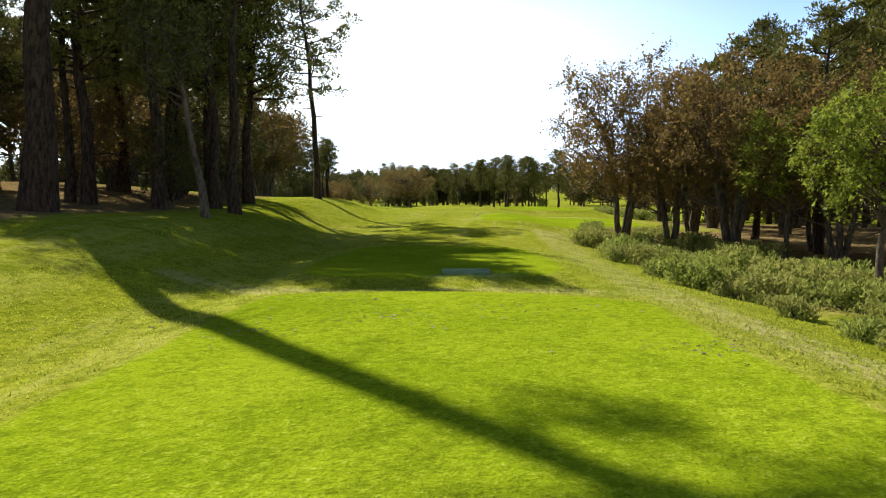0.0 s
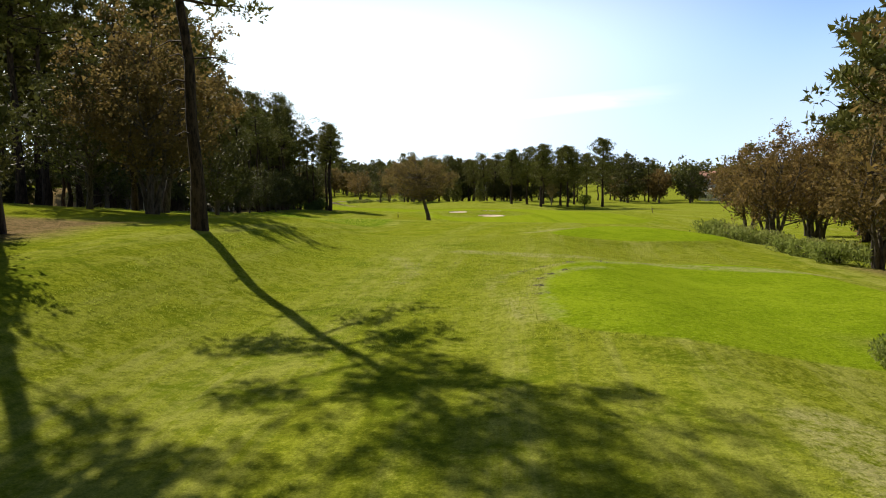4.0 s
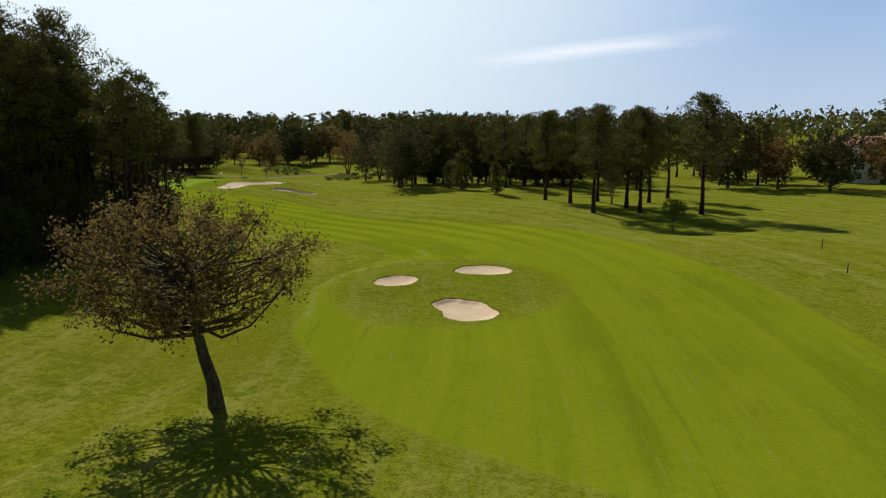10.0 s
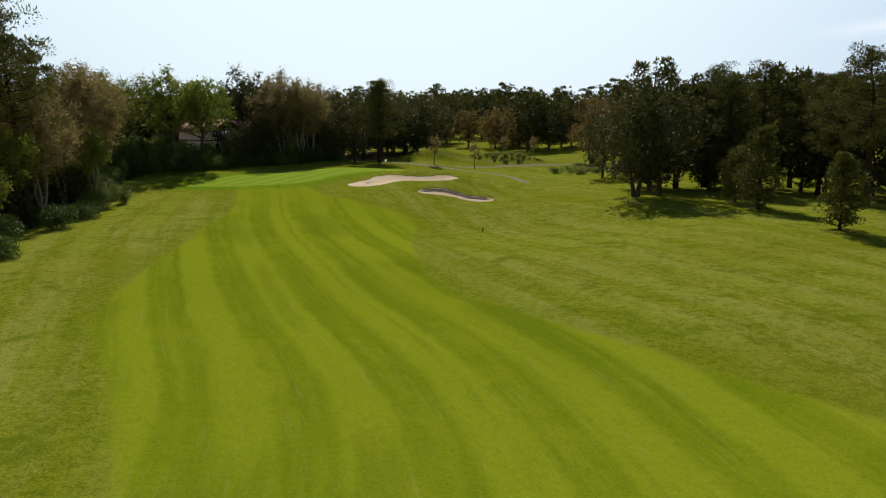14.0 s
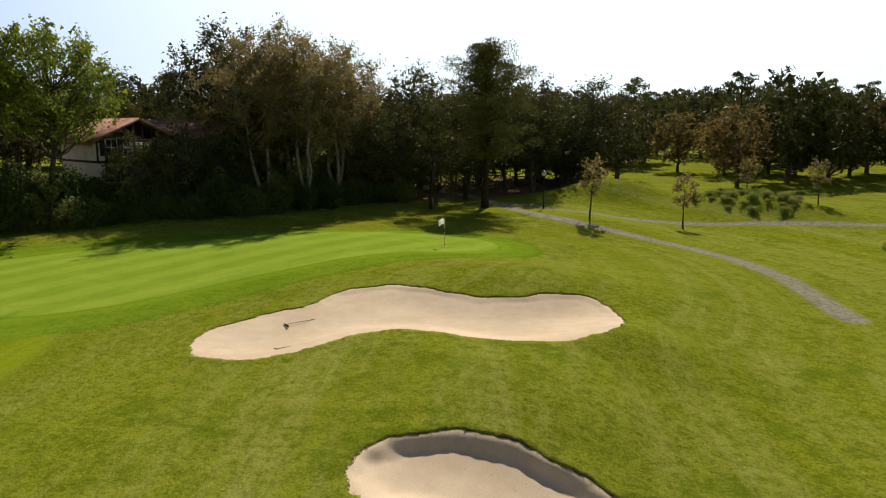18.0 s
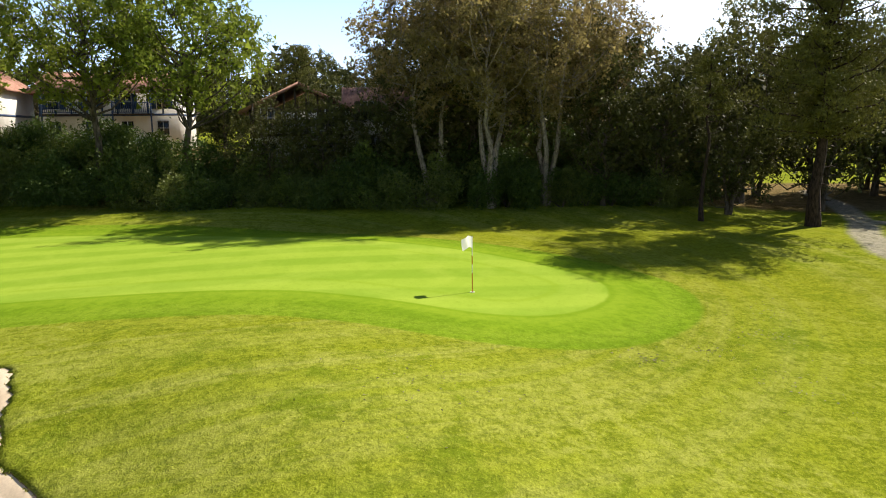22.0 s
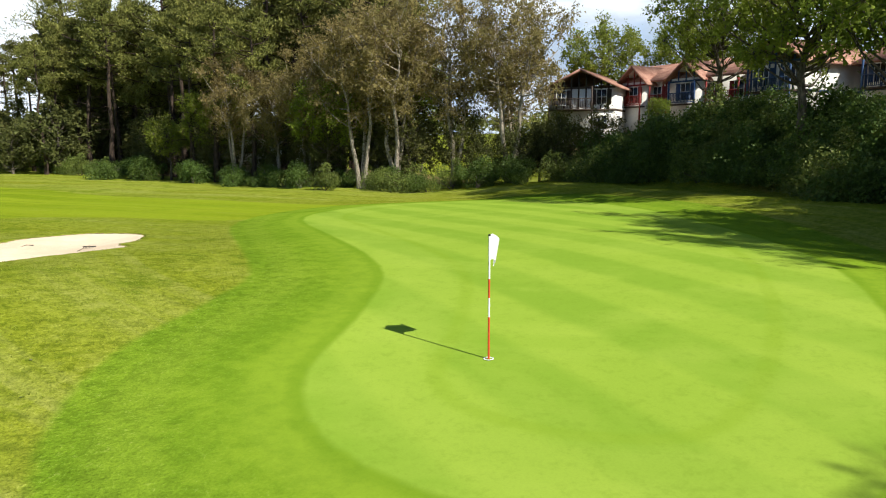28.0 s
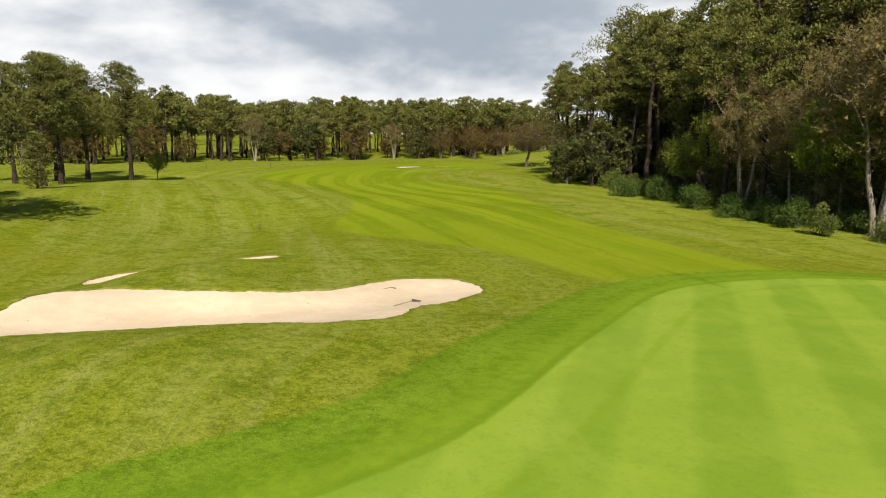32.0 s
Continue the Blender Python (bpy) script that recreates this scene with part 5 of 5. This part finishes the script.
def slope(x0, x1, ya, za, yb, zb, thick=0.16, ribs=True):
    """One roof slope from the eave (ya, za) to the ridge (yb, zb): a single sheet waved like its rows of tiles."""
    n = max(4, int((x1 - x0) / 0.26)) * 2 if ribs else 2
    x = np.linspace(x0, x1, n + 1)
    up = (np.arange(n + 1) % 2) * (0.09 if ribs else 0.0)
    rows = [np.stack([x, np.full(n + 1, yy), zz + dz], 1) for yy, zz, dz in ((ya, za, up), (yb, zb, up), (yb, zb, 0 * up - thick), (ya, za, 0 * up - thick))]
    v = np.concatenate(rows)
    m, i = n + 1, np.arange(n)
    f = np.concatenate([np.stack([i + a * m, i + 1 + a * m, i + 1 + b * m, i + b * m], 1) for a, b in ((0, 1), (1, 2), (2, 3), (3, 0))])
    ends = np.array([[0, m, 2 * m, 3 * m], [n, n + 3 * m, n + 2 * m, n + m]])
    return v, np.concatenate([f, ends])


def window(house, y, z, wide, tall, x, paint, shutters=True):
    """A window in the front wall, whose face lies at x."""
    w = part("window", [box_arrays((x - 0.02, y - wide / 2, z), (x + 0.035, y + wide / 2, z + tall))], M_PANE, house)
    bars = [box_arrays((x + 0.02, y - wide / 2 - 0.05, z - 0.06), (x + 0.07, y + wide / 2 + 0.05, z)), box_arrays((x + 0.02, y - wide / 2 - 0.05, z + tall), (x + 0.07, y + wide / 2 + 0.05, z + tall + 0.06)),
            box_arrays((x + 0.02, y - wide / 2 - 0.05, z), (x + 0.07, y - wide / 2, z + tall)), box_arrays((x + 0.02, y + wide / 2, z), (x + 0.07, y + wide / 2 + 0.05, z + tall)),
            box_arrays((x + 0.036, y - 0.025, z), (x + 0.062, y + 0.025, z + tall)), box_arrays((x + 0.036, y - wide / 2, z + tall * 0.5 - 0.02), (x + 0.06, y + wide / 2, z + tall * 0.5 + 0.02))]
    part("window_frame", bars, M_FRAME, w)
    if shutters:
        for s in (-1, 1):
            yc = y + s * (wide * 0.75 + 0.07)
            part("shutter", [box_arrays((x + 0.01, yc - wide * 0.24, z - 0.03), (x + 0.055, yc + wide * 0.24, z + tall + 0.03))], paint, w)
    return w


def balcony(house, y0, y1, z, x, paint, deep=1.1):
    slab = part("balcony", [box_arrays((x, y0, z - 0.14), (x + deep, y1, z))], M_DARKWOOD, house)
    bars = [box_arrays((x + deep - 0.06, y0, z + 0.92), (x + deep + 0.02, y1, z + 1.0)), box_arrays((x + deep - 0.05, y0, z + 0.08), (x + deep, y1, z + 0.14))]
    for yy in np.arange(y0 + 0.06, y1, 0.16):
        bars.append(box_arrays((x + deep - 0.045, yy - 0.025, z + 0.14), (x + deep - 0.005, yy + 0.025, z + 0.92)))
    part("balustrade", bars, paint, slab)
    for yy in (y0 + 0.08, y1 - 0.08):
        part("post", [box_arrays((x + deep - 0.12, yy - 0.06, z - 2.4), (x + deep, yy + 0.06, z + 2.1))], paint, slab)


def house(x, y, turn, wide, deep, eave, rise, paint, label, gable_front=True, beams=True, floor=None, balconies=(), wings=(), chimney=False):
    """A two-storey house with a timbered front (towards its own +x), tiled roof, shutters and balconies."""
    base = new("house")
    z = float(height(np.array([x]), np.array([y]))[0] + far_land(np.array([x]), np.array([y]))[0]) if floor is None else floor
    base.matrix_basis = pose(x, y, z, 0, 0, turn)
    tagged(base, label, "house", group="houses")
    fx, o = deep / 2, 0.65
    k = rise / (wide / 2 if gable_front else deep / 2)
    if gable_front:
        part("wall", gable_wall(-fx, fx, -wide / 2, wide / 2, eave, rise), M_WALL, base)
        roof = part("roof", [slope(-fx - o, fx + o, s * (wide / 2 + o), eave - o * k + 0.1, 0, eave + rise + 0.12) for s in (-1, 1)], M_TILE, base)
    else:
        v, q = gable_wall(-wide / 2, wide / 2, -fx, fx, eave, rise)
        part("wall", (v[:, [1, 0, 2]] * [1, 1, 1], q[:, ::-1]), M_WALL, base)
        both = [slope(-wide / 2 - o, wide / 2 + o, s * (fx + o), eave - o * k + 0.1, 0, eave + rise + 0.12) for s in (-1, 1)]
        roof = part("roof", [(v[:, [1, 0, 2]], q[:, ::-1]) for v, q in both], M_TILE, base)
    if chimney:
        part("chimney", [box_arrays((-fx * 0.3, wide * 0.22, eave), (-fx * 0.3 + 0.7, wide * 0.22 + 0.6, eave + rise + 0.9))], M_WALL, roof)
    if beams:
        for yy in np.arange(-wide / 2 + 0.1, wide / 2, wide / 9):
            up = eave + (rise * (1 - abs(yy) / (wide / 2)) if gable_front else 0) - 0.1
            part("beam", [box_arrays((fx, yy - 0.075, 2.8), (fx + 0.05, yy + 0.075, up))], paint, base)
        for zz in (2.75, eave - 0.1):
            part("beam", [box_arrays((fx + 0.004, -wide / 2, zz - 0.1), (fx + 0.06, wide / 2, zz + 0.1))], paint, base)
        for s in (1, -1):
            part("beam", [box_arrays((-fx, s * wide / 2 - 0.03, 2.66), (fx, s * wide / 2 + 0.03, 2.86))], paint, base)
    for yy in np.linspace(-wide / 2 + 1.3, wide / 2 - 1.3, max(2, int(wide / 2.8))):
        window(base, yy, 3.3, 0.9, 1.35, fx + 0.02, paint)
        window(base, yy, 0.9, 1.0, 1.25, fx + 0.02, paint, False)
    for y0, y1 in balconies:
        balcony(base, y0, y1, 2.85, fx, paint)
    for yc, w, own in wings:  # small cross gables over parts of the front, each with its own balcony
        part("dormer_wall", gable_wall(fx - 0.2, fx + 0.9, yc - w / 2, yc + w / 2, eave - 0.2, rise * 0.8), M_WALL, base)
        part("dormer_roof", [slope(-0.5, fx + 1.5, yc + s * (w / 2 + 0.45), eave - 0.5, yc, eave + rise * 0.8 + 0.05) for s in (-1, 1)], M_TILE, base)
        window(base, yc, 3.2, 1.0, 1.5, fx + 0.92, own)
        balcony(base, yc - w * 0.42, yc + w * 0.42, 2.85, fx + 0.9, own, 0.7)
        for yy in np.linspace(yc - w / 2 + 0.1, yc + w / 2 - 0.1, 5):
            part("beam", [box_arrays((fx + 0.9, yy - 0.06, 4.9), (fx + 0.94, yy + 0.06, eave - 0.1 + rise * 0.75 * (1 - abs(yy - yc) / (w / 2))))], own, base)
        part("beam", [box_arrays((fx + 0.905, yc - w / 2, 4.82), (fx + 0.95, yc + w / 2, 4.98))], own, base)
    if beams and not gable_front:  # timbers on the gable ends
        for s in (1, -1):
            for xx in np.linspace(-fx + 0.2, fx - 0.2, 6):
                part("beam", [box_arrays((xx - 0.07, s * wide / 2 - 0.035, 2.86), (xx + 0.07, s * wide / 2 + 0.035, eave - 0.1 + rise * (1 - abs(xx) / fx) * 0.9))], paint, base)
            part("beam", [box_arrays((-fx, s * wide / 2 - 0.04, eave - 0.2), (fx, s * wide / 2 + 0.04, eave))], paint, base)
    return base


house(-99.6, 228.4, 48, 6.6, 9, 5.0, 1.5, M_DARKWOOD, "white house with dark timbers and a red tiled gable roof", True, balconies=((-3.0, 1.4),))
house(-109.2, 234.8, 18, 14.5, 9, 5.4, 1.7, M_RED, "white house with dark red timbers and shutters under red tiles", False, balconies=((-3.2, -1.0), (3.2, 6.6)), wings=((-5.2, 3.4, M_RED), (1.0, 3.6, M_BLUE)))
house(-110.0, 246.8, 12, 5.0, 9, 5.2, 1.6, M_BLUE, "narrow white house with blue shutters and a tiled roof", True, balconies=((-2.0, 2.0),))
house(-116.5, 256.0, 6, 12.0, 9, 5.0, 1.8, M_BLUE, "white house with blue timbers and blue balconies", False, chimney=True, balconies=((-5.5, -1.5), (0.5, 4.0)))
house(-101.0, 275.8, 4, 7.2, 8, 4.6, 1.7, M_DARKWOOD, "shaded white house with a dark timber gable and balcony", True, floor=ground_z(-101.0, 275.8) - 0.5, balconies=((-3.3, 3.0),))
house(-103.5, 283.0, 4, 7.5, 8, 4.2, 1.6, M_DARKWOOD, "low white house with a hipped red tile roof", False, beams=False)
house(-67.0, 203.0, -35, 8.0, 7, 4.6, 1.8, M_RED, "pale house with a pinkish tile roof among the pines", True)
house(-44.0, 149.5, 75, 6.0, 6, 4.0, 1.5, M_RED, "small red-shuttered house among the pines", True, balconies=((-2.4, 2.4),))
house(98.0, 309.0, -120, 16.0, 9, 8.5, 2.4, M_RED, "tall pale house with a red tiled roof beyond the trees", False, beams=False, chimney=True)
house(91.0, 297.0, -110, 9.0, 8, 4.6, 2.2, M_DARKWOOD, "pale house with a tiled gable roof beyond the trees", True, beams=False)
house(15.0, 470.0, -95, 22.0, 12, 10.0, 3.4, M_DARKWOOD, "large far building with a pale tiled roof", False, beams=False)

# ---- furniture of the hole ----
M_POLE_WHITE = grainy("white_pole", (0.75, 0.75, 0.73), (0.82, 0.82, 0.80), 8.0, 60.0, 0.35)
M_POLE_RED = grainy("red_pole", (0.50, 0.05, 0.02), (0.60, 0.08, 0.03), 8.0, 60.0, 0.35)
M_FLAG, _t, _o = material("flag_cloth")
finish(_t, _o, (0.82, 0.82, 0.83), 0.8, noise_node(_t, place_of(_t), 220.0), 0.15, 0.002, thin=0.4)
M_METAL = grainy("dark_metal", (0.02, 0.022, 0.022), (0.05, 0.05, 0.05), 6.0, 50.0, 0.45, metal=0.6)
M_LAMP = grainy("lamp_glass", (0.55, 0.56, 0.56), (0.65, 0.66, 0.66), 6.0, 50.0, 0.25)
M_MAT = grainy("tee_mat", (0.13, 0.22, 0.09), (0.24, 0.34, 0.18), 3.0, 60.0, 0.95, 0.5, 0.01, gloss=0.05)
M_WOOD = grainy("weathered_wood", (0.10, 0.075, 0.05), (0.22, 0.17, 0.12), 3.0, 45.0, 0.85)
M_RUBBER = grainy("black_plastic", (0.02, 0.02, 0.02), (0.05, 0.045, 0.04), 4.0, 60.0, 0.6)
M_CUP = grainy("white_plastic", (0.75, 0.75, 0.74), (0.82, 0.82, 0.81), 6.0, 60.0, 0.4)


def rod(z0, z1, r, sides=12, at=(0, 0)):
    v, f = tube([[at[0], at[1], z0], [at[0], at[1], (z0 + z1) / 2], [at[0], at[1], z1]], [r, r, r], sides)
    return v, f


def lathe(profile, sides=20):
    """A turned shape from (radius, height) pairs."""
    a = np.linspace(0, 2 * np.pi, sides, endpoint=False)
    v = np.array([[r * np.cos(t), r * np.sin(t), z] for r, z in profile for t in a])
    n = len(profile)
    f = np.array([[k * sides + j, k * sides + (j + 1) % sides, (k + 1) * sides + (j + 1) % sides, (k + 1) * sides + j] for k in range(n - 1) for j in range(sides)])
    return v, f


def flagstick(x, y):
    base = new("flagstick")
    base.location = (x, y, ground_z(x, y))
    base.scale = (1, 1, 0.94)
    tagged(base, "white flag on a red and white striped pole in the green", "golf flag")
    for z0, z1, m in ((-0.1, 0.72, M_POLE_RED), (0.72, 1.04, M_POLE_WHITE), (1.04, 1.36, M_POLE_RED), (1.36, 2.07, M_POLE_WHITE)):
        part("pole", rod(z0, z1, 0.016), m, base)
    part("finial", lathe([(0.001, 2.07), (0.020, 2.075), (0.020, 2.095), (0.001, 2.10)], 10), M_METAL, base)
    s, t = np.meshgrid(np.linspace(0, 1, 13), np.linspace(0, 1, 9))
    s, t = s.ravel(), t.ravel()
    fold = 0.07 * np.sin(s * 7.0 + t * 1.5) * s
    v = np.stack([0.016 + s * 0.40 * (1 - 0.15 * t), fold + 0.05 * s, 2.06 - t * 0.42 - 0.10 * s * s + 0.04 * np.sin(s * 5)], 1)
    c, sn = math.cos(radians(222)), math.sin(radians(222))
    v = np.stack([v[:, 0] * c - v[:, 1] * sn, v[:, 0] * sn + v[:, 1] * c, v[:, 2]], 1)
    mesh_object("flag", v, [grid_faces(13, 9)], M_FLAG, base, True)
    part("cup", lathe([(0.054, -0.12), (0.058, 0.006), (0.075, 0.012), (0.085, 0.006)], 20), M_CUP, base)


flagstick(-68.0, 286.0)


def lamp_post(x, y):
    base = new("lamp_post")
    base.location = (x, y, ground_z(x, y))
    tagged(base, "slim dark path lamp with a round glass head", "lamp post")
    part("pole", lathe([(0.10, 0), (0.10, 0.5), (0.06, 0.55), (0.045, 3.5), (0.07, 3.55)], 12), M_METAL, base)
    part("globe", lathe([(0.08, 3.55), (0.20, 3.68), (0.24, 3.84), (0.18, 3.98)], 16), M_LAMP, base)
    part("cap", lathe([(0.28, 3.97), (0.26, 4.02), (0.10, 4.10), (0.001, 4.14)], 16), M_METAL, base)


lamp_post(-81.5, 313.1)


def marker_stake(x, y, tall=0.9, label="dark wooden marker stake in the grass"):
    base = new("marker_stake")
    base.location = (x, y, ground_z(x, y))
    tagged(base, label, "stake", group="marker stakes")
    part("post", [box_arrays((-0.045, -0.045, -0.1), (0.045, 0.045, tall))], M_WOOD, base)
    part("cap", [box_arrays((-0.05, -0.05, tall), (0.05, 0.05, tall + 0.04))], M_RUBBER, base)


for sx, sy, sh in ((38.0, 177.5, 0.9), (41.5, 192.0, 1.2), (-11.9, 151.6, 0.9), (-27.9, 246.0, 0.35)):
    marker_stake(sx, sy, sh)


def sand_rake(x, y, z, turn):
    base = new("bunker_rake")
    base.matrix_basis = pose(x, y, z, 0, 0, turn)
    tagged(base, "dark bunker rake lying on the sand", "rake", group="bunker rakes")
    part("handle", (rod(0, 1.35, 0.012, 8)[0][:, [2, 0, 1]] + [0, 0, 0.05], rod(0, 1.35, 0.012, 8)[1]), M_WOOD, base)
    part("head", [box_arrays((-0.02, -0.22, 0.01), (0.02, 0.22, 0.04))], M_RUBBER, base)
    for k in range(9):
        part("tine", [box_arrays((-0.015, -0.2 + k * 0.05 - 0.006, -0.05), (0.01, -0.2 + k * 0.05 + 0.006, 0.01))], M_RUBBER, base)


sand_rake(-59.0, 268.3, ground_z(-59.0, 268.3) - 0.13, 84)
sand_rake(-56.5, 266.4, ground_z(-56.5, 266.4) - 0.12, 84)


def tee_mat(x, y, turn):
    base = new("tee_mat")
    base.matrix_basis = pose(x, y, ground_z(x, y), 0, 0, turn)
    tagged(base, "flat worn blue-green practice mat on the tee", "mat")
    part("turf_sheet", [box_arrays((-0.62, -0.67, 0.012), (0.62, 0.67, 0.034))], M_MAT, base)
    part("rubber_edge", [box_arrays((-0.64, -0.69, -0.02), (0.64, 0.69, 0.012))], M_RUBBER, base)


tee_mat(0.6, 18.35, 0)


def hut(x, y, turn):
    base = new("garden_hut")
    base.matrix_basis = pose(x, y, ground_z(x, y), 0, 0, turn)
    tagged(base, "small dark hut with a white-framed door at the wood", "hut")
    part("wall", gable_wall(-1.2, 1.2, -1.3, 1.3, 2.2, 0.6), M_DARKWOOD, base)
    part("roof", [slope(-1.5, 1.5, s * 1.6, 2.06, 0, 2.88, ribs=False) for s in (-1, 1)], M_DARKWOOD, base)
    door = part("door", [box_arrays((1.2, -0.42, 0.0), (1.25, 0.42, 1.95))], M_LAMP, base, "pale grey door")
    part("door_frame", [box_arrays((1.2, -0.5, 0), (1.28, -0.42, 2.03)), box_arrays((1.2, 0.42, 0), (1.28, 0.5, 2.03)), box_arrays((1.2, -0.42, 1.95), (1.28, 0.42, 2.03))], M_FRAME, door)


hut(-28.9, 93.3, -55)

# young staked trees by the path
for px, py, k, turn in ((-71.7, 307.9, 1.05, 20), (-68.0, 318.5, 1.0, 120), (-72, 341, 0.95, 60), (-62, 337, 0.95, 200)):
    put(pick(SAPLINGS), px, py, k, turn, label="young leaning tree in thin leaf beside the path", group="young trees by the path")
for px, py in scatter(34, lambda x, y: ((x + 67) / 7) ** 2 + ((y - 331) / 3.4) ** 2 < 1, (-75, -59, 327, 335), 0.9):
    put(pick(SCRUBS), px, py, rng.uniform(0.35, 0.7), group="scrub on the mound")
for k in range(26):
    put(pick(SCRUBS), -34 + rng.uniform(-14, 14), 318 + rng.uniform(-8, 8), rng.uniform(0.7, 1.4), group="scrub beyond the path")


# ---- grass tufts and litter ----
def blades(n, box, keep, tall, seed, name, label, mat):
    """Tufts of uncut grass as single bent blades."""
    rg = np.random.default_rng(seed)
    x = rg.uniform(box[0], box[1], n)
    y = rg.uniform(box[2], box[3], n)
    ok = keep(x, y)
    x, y = x[ok], y[ok]
    z = turf_height(x, y)
    h = tall * rg.uniform(0.4, 1.2, len(x))
    a = rg.uniform(0, 6.28, len(x))
    w = 0.012 + 0.01 * rg.uniform(size=len(x))
    lean = rg.normal(size=(len(x), 2)) * h[:, None] * 0.5
    v = np.stack([np.stack([x - np.cos(a) * w, y - np.sin(a) * w, z - 0.01], 1), np.stack([x + np.cos(a) * w, y + np.sin(a) * w, z - 0.01], 1),
                  np.stack([x + lean[:, 0], y + lean[:, 1], z + h], 1)], 1).reshape(-1, 3)
    ob = mesh_object(name, v, [np.arange(len(v)).reshape(-1, 3)], mat)
    return tagged(ob, label, "grass", kind="stuff")


M_BLADE = leafy("grass_blades", (0.20, 0.27, 0.02), (0.36, 0.42, 0.04), (0.38, 0.38, 0.08), 0.6)
M_FRINGE = leafy("fringe_blades", (0.16, 0.21, 0.014), (0.30, 0.35, 0.03), (0.34, 0.31, 0.08), 0.5)
M_LITTER = leafy("fallen_leaves", (0.05, 0.045, 0.03), (0.28, 0.26, 0.17), (0.20, 0.18, 0.12), 0.2)


def off_tees(x, y):
    return np.minimum.reduce([sd_polygon(x, y, q) for q in TEES]) > 0.1


blades(60000, (-9, 8, 1, 34), off_tees, 0.045, 3, "rough_grass", "short uneven rough grass round the tees", M_BLADE)
blades(50000, (-68, -46, 262, 300), lambda x, y: (sd_polygon(x, y, GREEN) > 3.2) & (sd_bunker(x, y, "front") > 0.2) & (sd_bunker(x, y, "approach") > 0.2), 0.035, 4,
       "rough_grass", "uneven rough grass on the mound beside the green", M_BLADE)
blades(46000, (-9, 13, 44, 70), off_tees, 0.05, 13, "rough_grass", "tufted rough grass between the tees", M_BLADE)
for key, n in (("front", 9000), ("approach", 7000), ("near", 4000), ("far", 4000), ("small", 3000)):
    lo, hi = np.min(BUNKERS[key], 0) - 0.6, np.max(BUNKERS[key], 0) + 0.6
    blades(n * 4, (lo[0], hi[0], lo[1], hi[1]), lambda x, y: np.abs(sd_bunker(x, y, key) - 0.17) < 0.15, 0.05, 14, "bunker_fringe", "uneven grass hanging over the bunker lip", M_FRINGE)
blades(16000, (-30, -7, 78, 128), lambda x, y: sd_polygon(x, y, LUSH) < 0, 0.16, 6, "long_grass", "long green grass at the foot of the wood", M_BLADE)


def litter(n, spots, seed, name, label):
    """Dead leaves and clods lying in loose drifts."""
    rg = np.random.default_rng(seed)
    c = np.array(spots, float)[rg.integers(0, len(spots), n)]
    p = c[:, :2] + rg.normal(size=(n, 2)) * c[:, 2:3] * rg.uniform(0.2, 1, (n, 1))
    z = turf_height(p[:, 0], p[:, 1]) + 0.02
    v, f = leaves(np.zeros((n, 3)), 0.04, 0.6, rg=rg, flat=True)
    v = v * [1, 1, 0.3] + np.repeat(np.stack([p[:, 0], p[:, 1], z], 1), 3, 0)
    return tagged(mesh_object(name, v, [f], M_LITTER), label, "litter", kind="stuff")


litter(500, [(-3.0, 10.5, 1.0), (-1.0, 11.5, 1.0), (1.5, 12.5, 1.5), (-5, 12, 1.2), (2.8, 16, 0.6), (-6.5, 7, 1.6), (3.4, 9, 0.8), (-2, 14, 1.5)], 8, "fallen_leaves", "grey-brown dead leaves and clods on the tee")
litter(500, [(7.5, 58.9, 0.25), (5.3, 57, 0.25), (4.1, 55.9, 0.22), (3, 55, 0.2), (2.2, 54.2, 0.2), (3.6, 53.7, 0.2), (3.0, 52.8, 0.18), (2.6, 52.0, 0.18), (2.4, 50.6, 0.18), (2.3, 49.2, 0.18), (0, 56, 1.5)], 9, "fallen_leaves", "dead leaves in a drift beside the second tee")
litter(500, [(-62.5, 292, 0.7), (-61.5, 290, 0.5), (-64, 294.5, 0.9), (-60, 293, 1.5), (-67, 296, 1.2), (-58, 284, 2.0), (-56, 297, 2.0)], 10, "fallen_leaves", "dead leaves on the rough beside the green")
for ob in HIDE:
    for child in list(ob.children):
        bpy.data.objects.remove(child)
    bpy.data.objects.remove(ob)
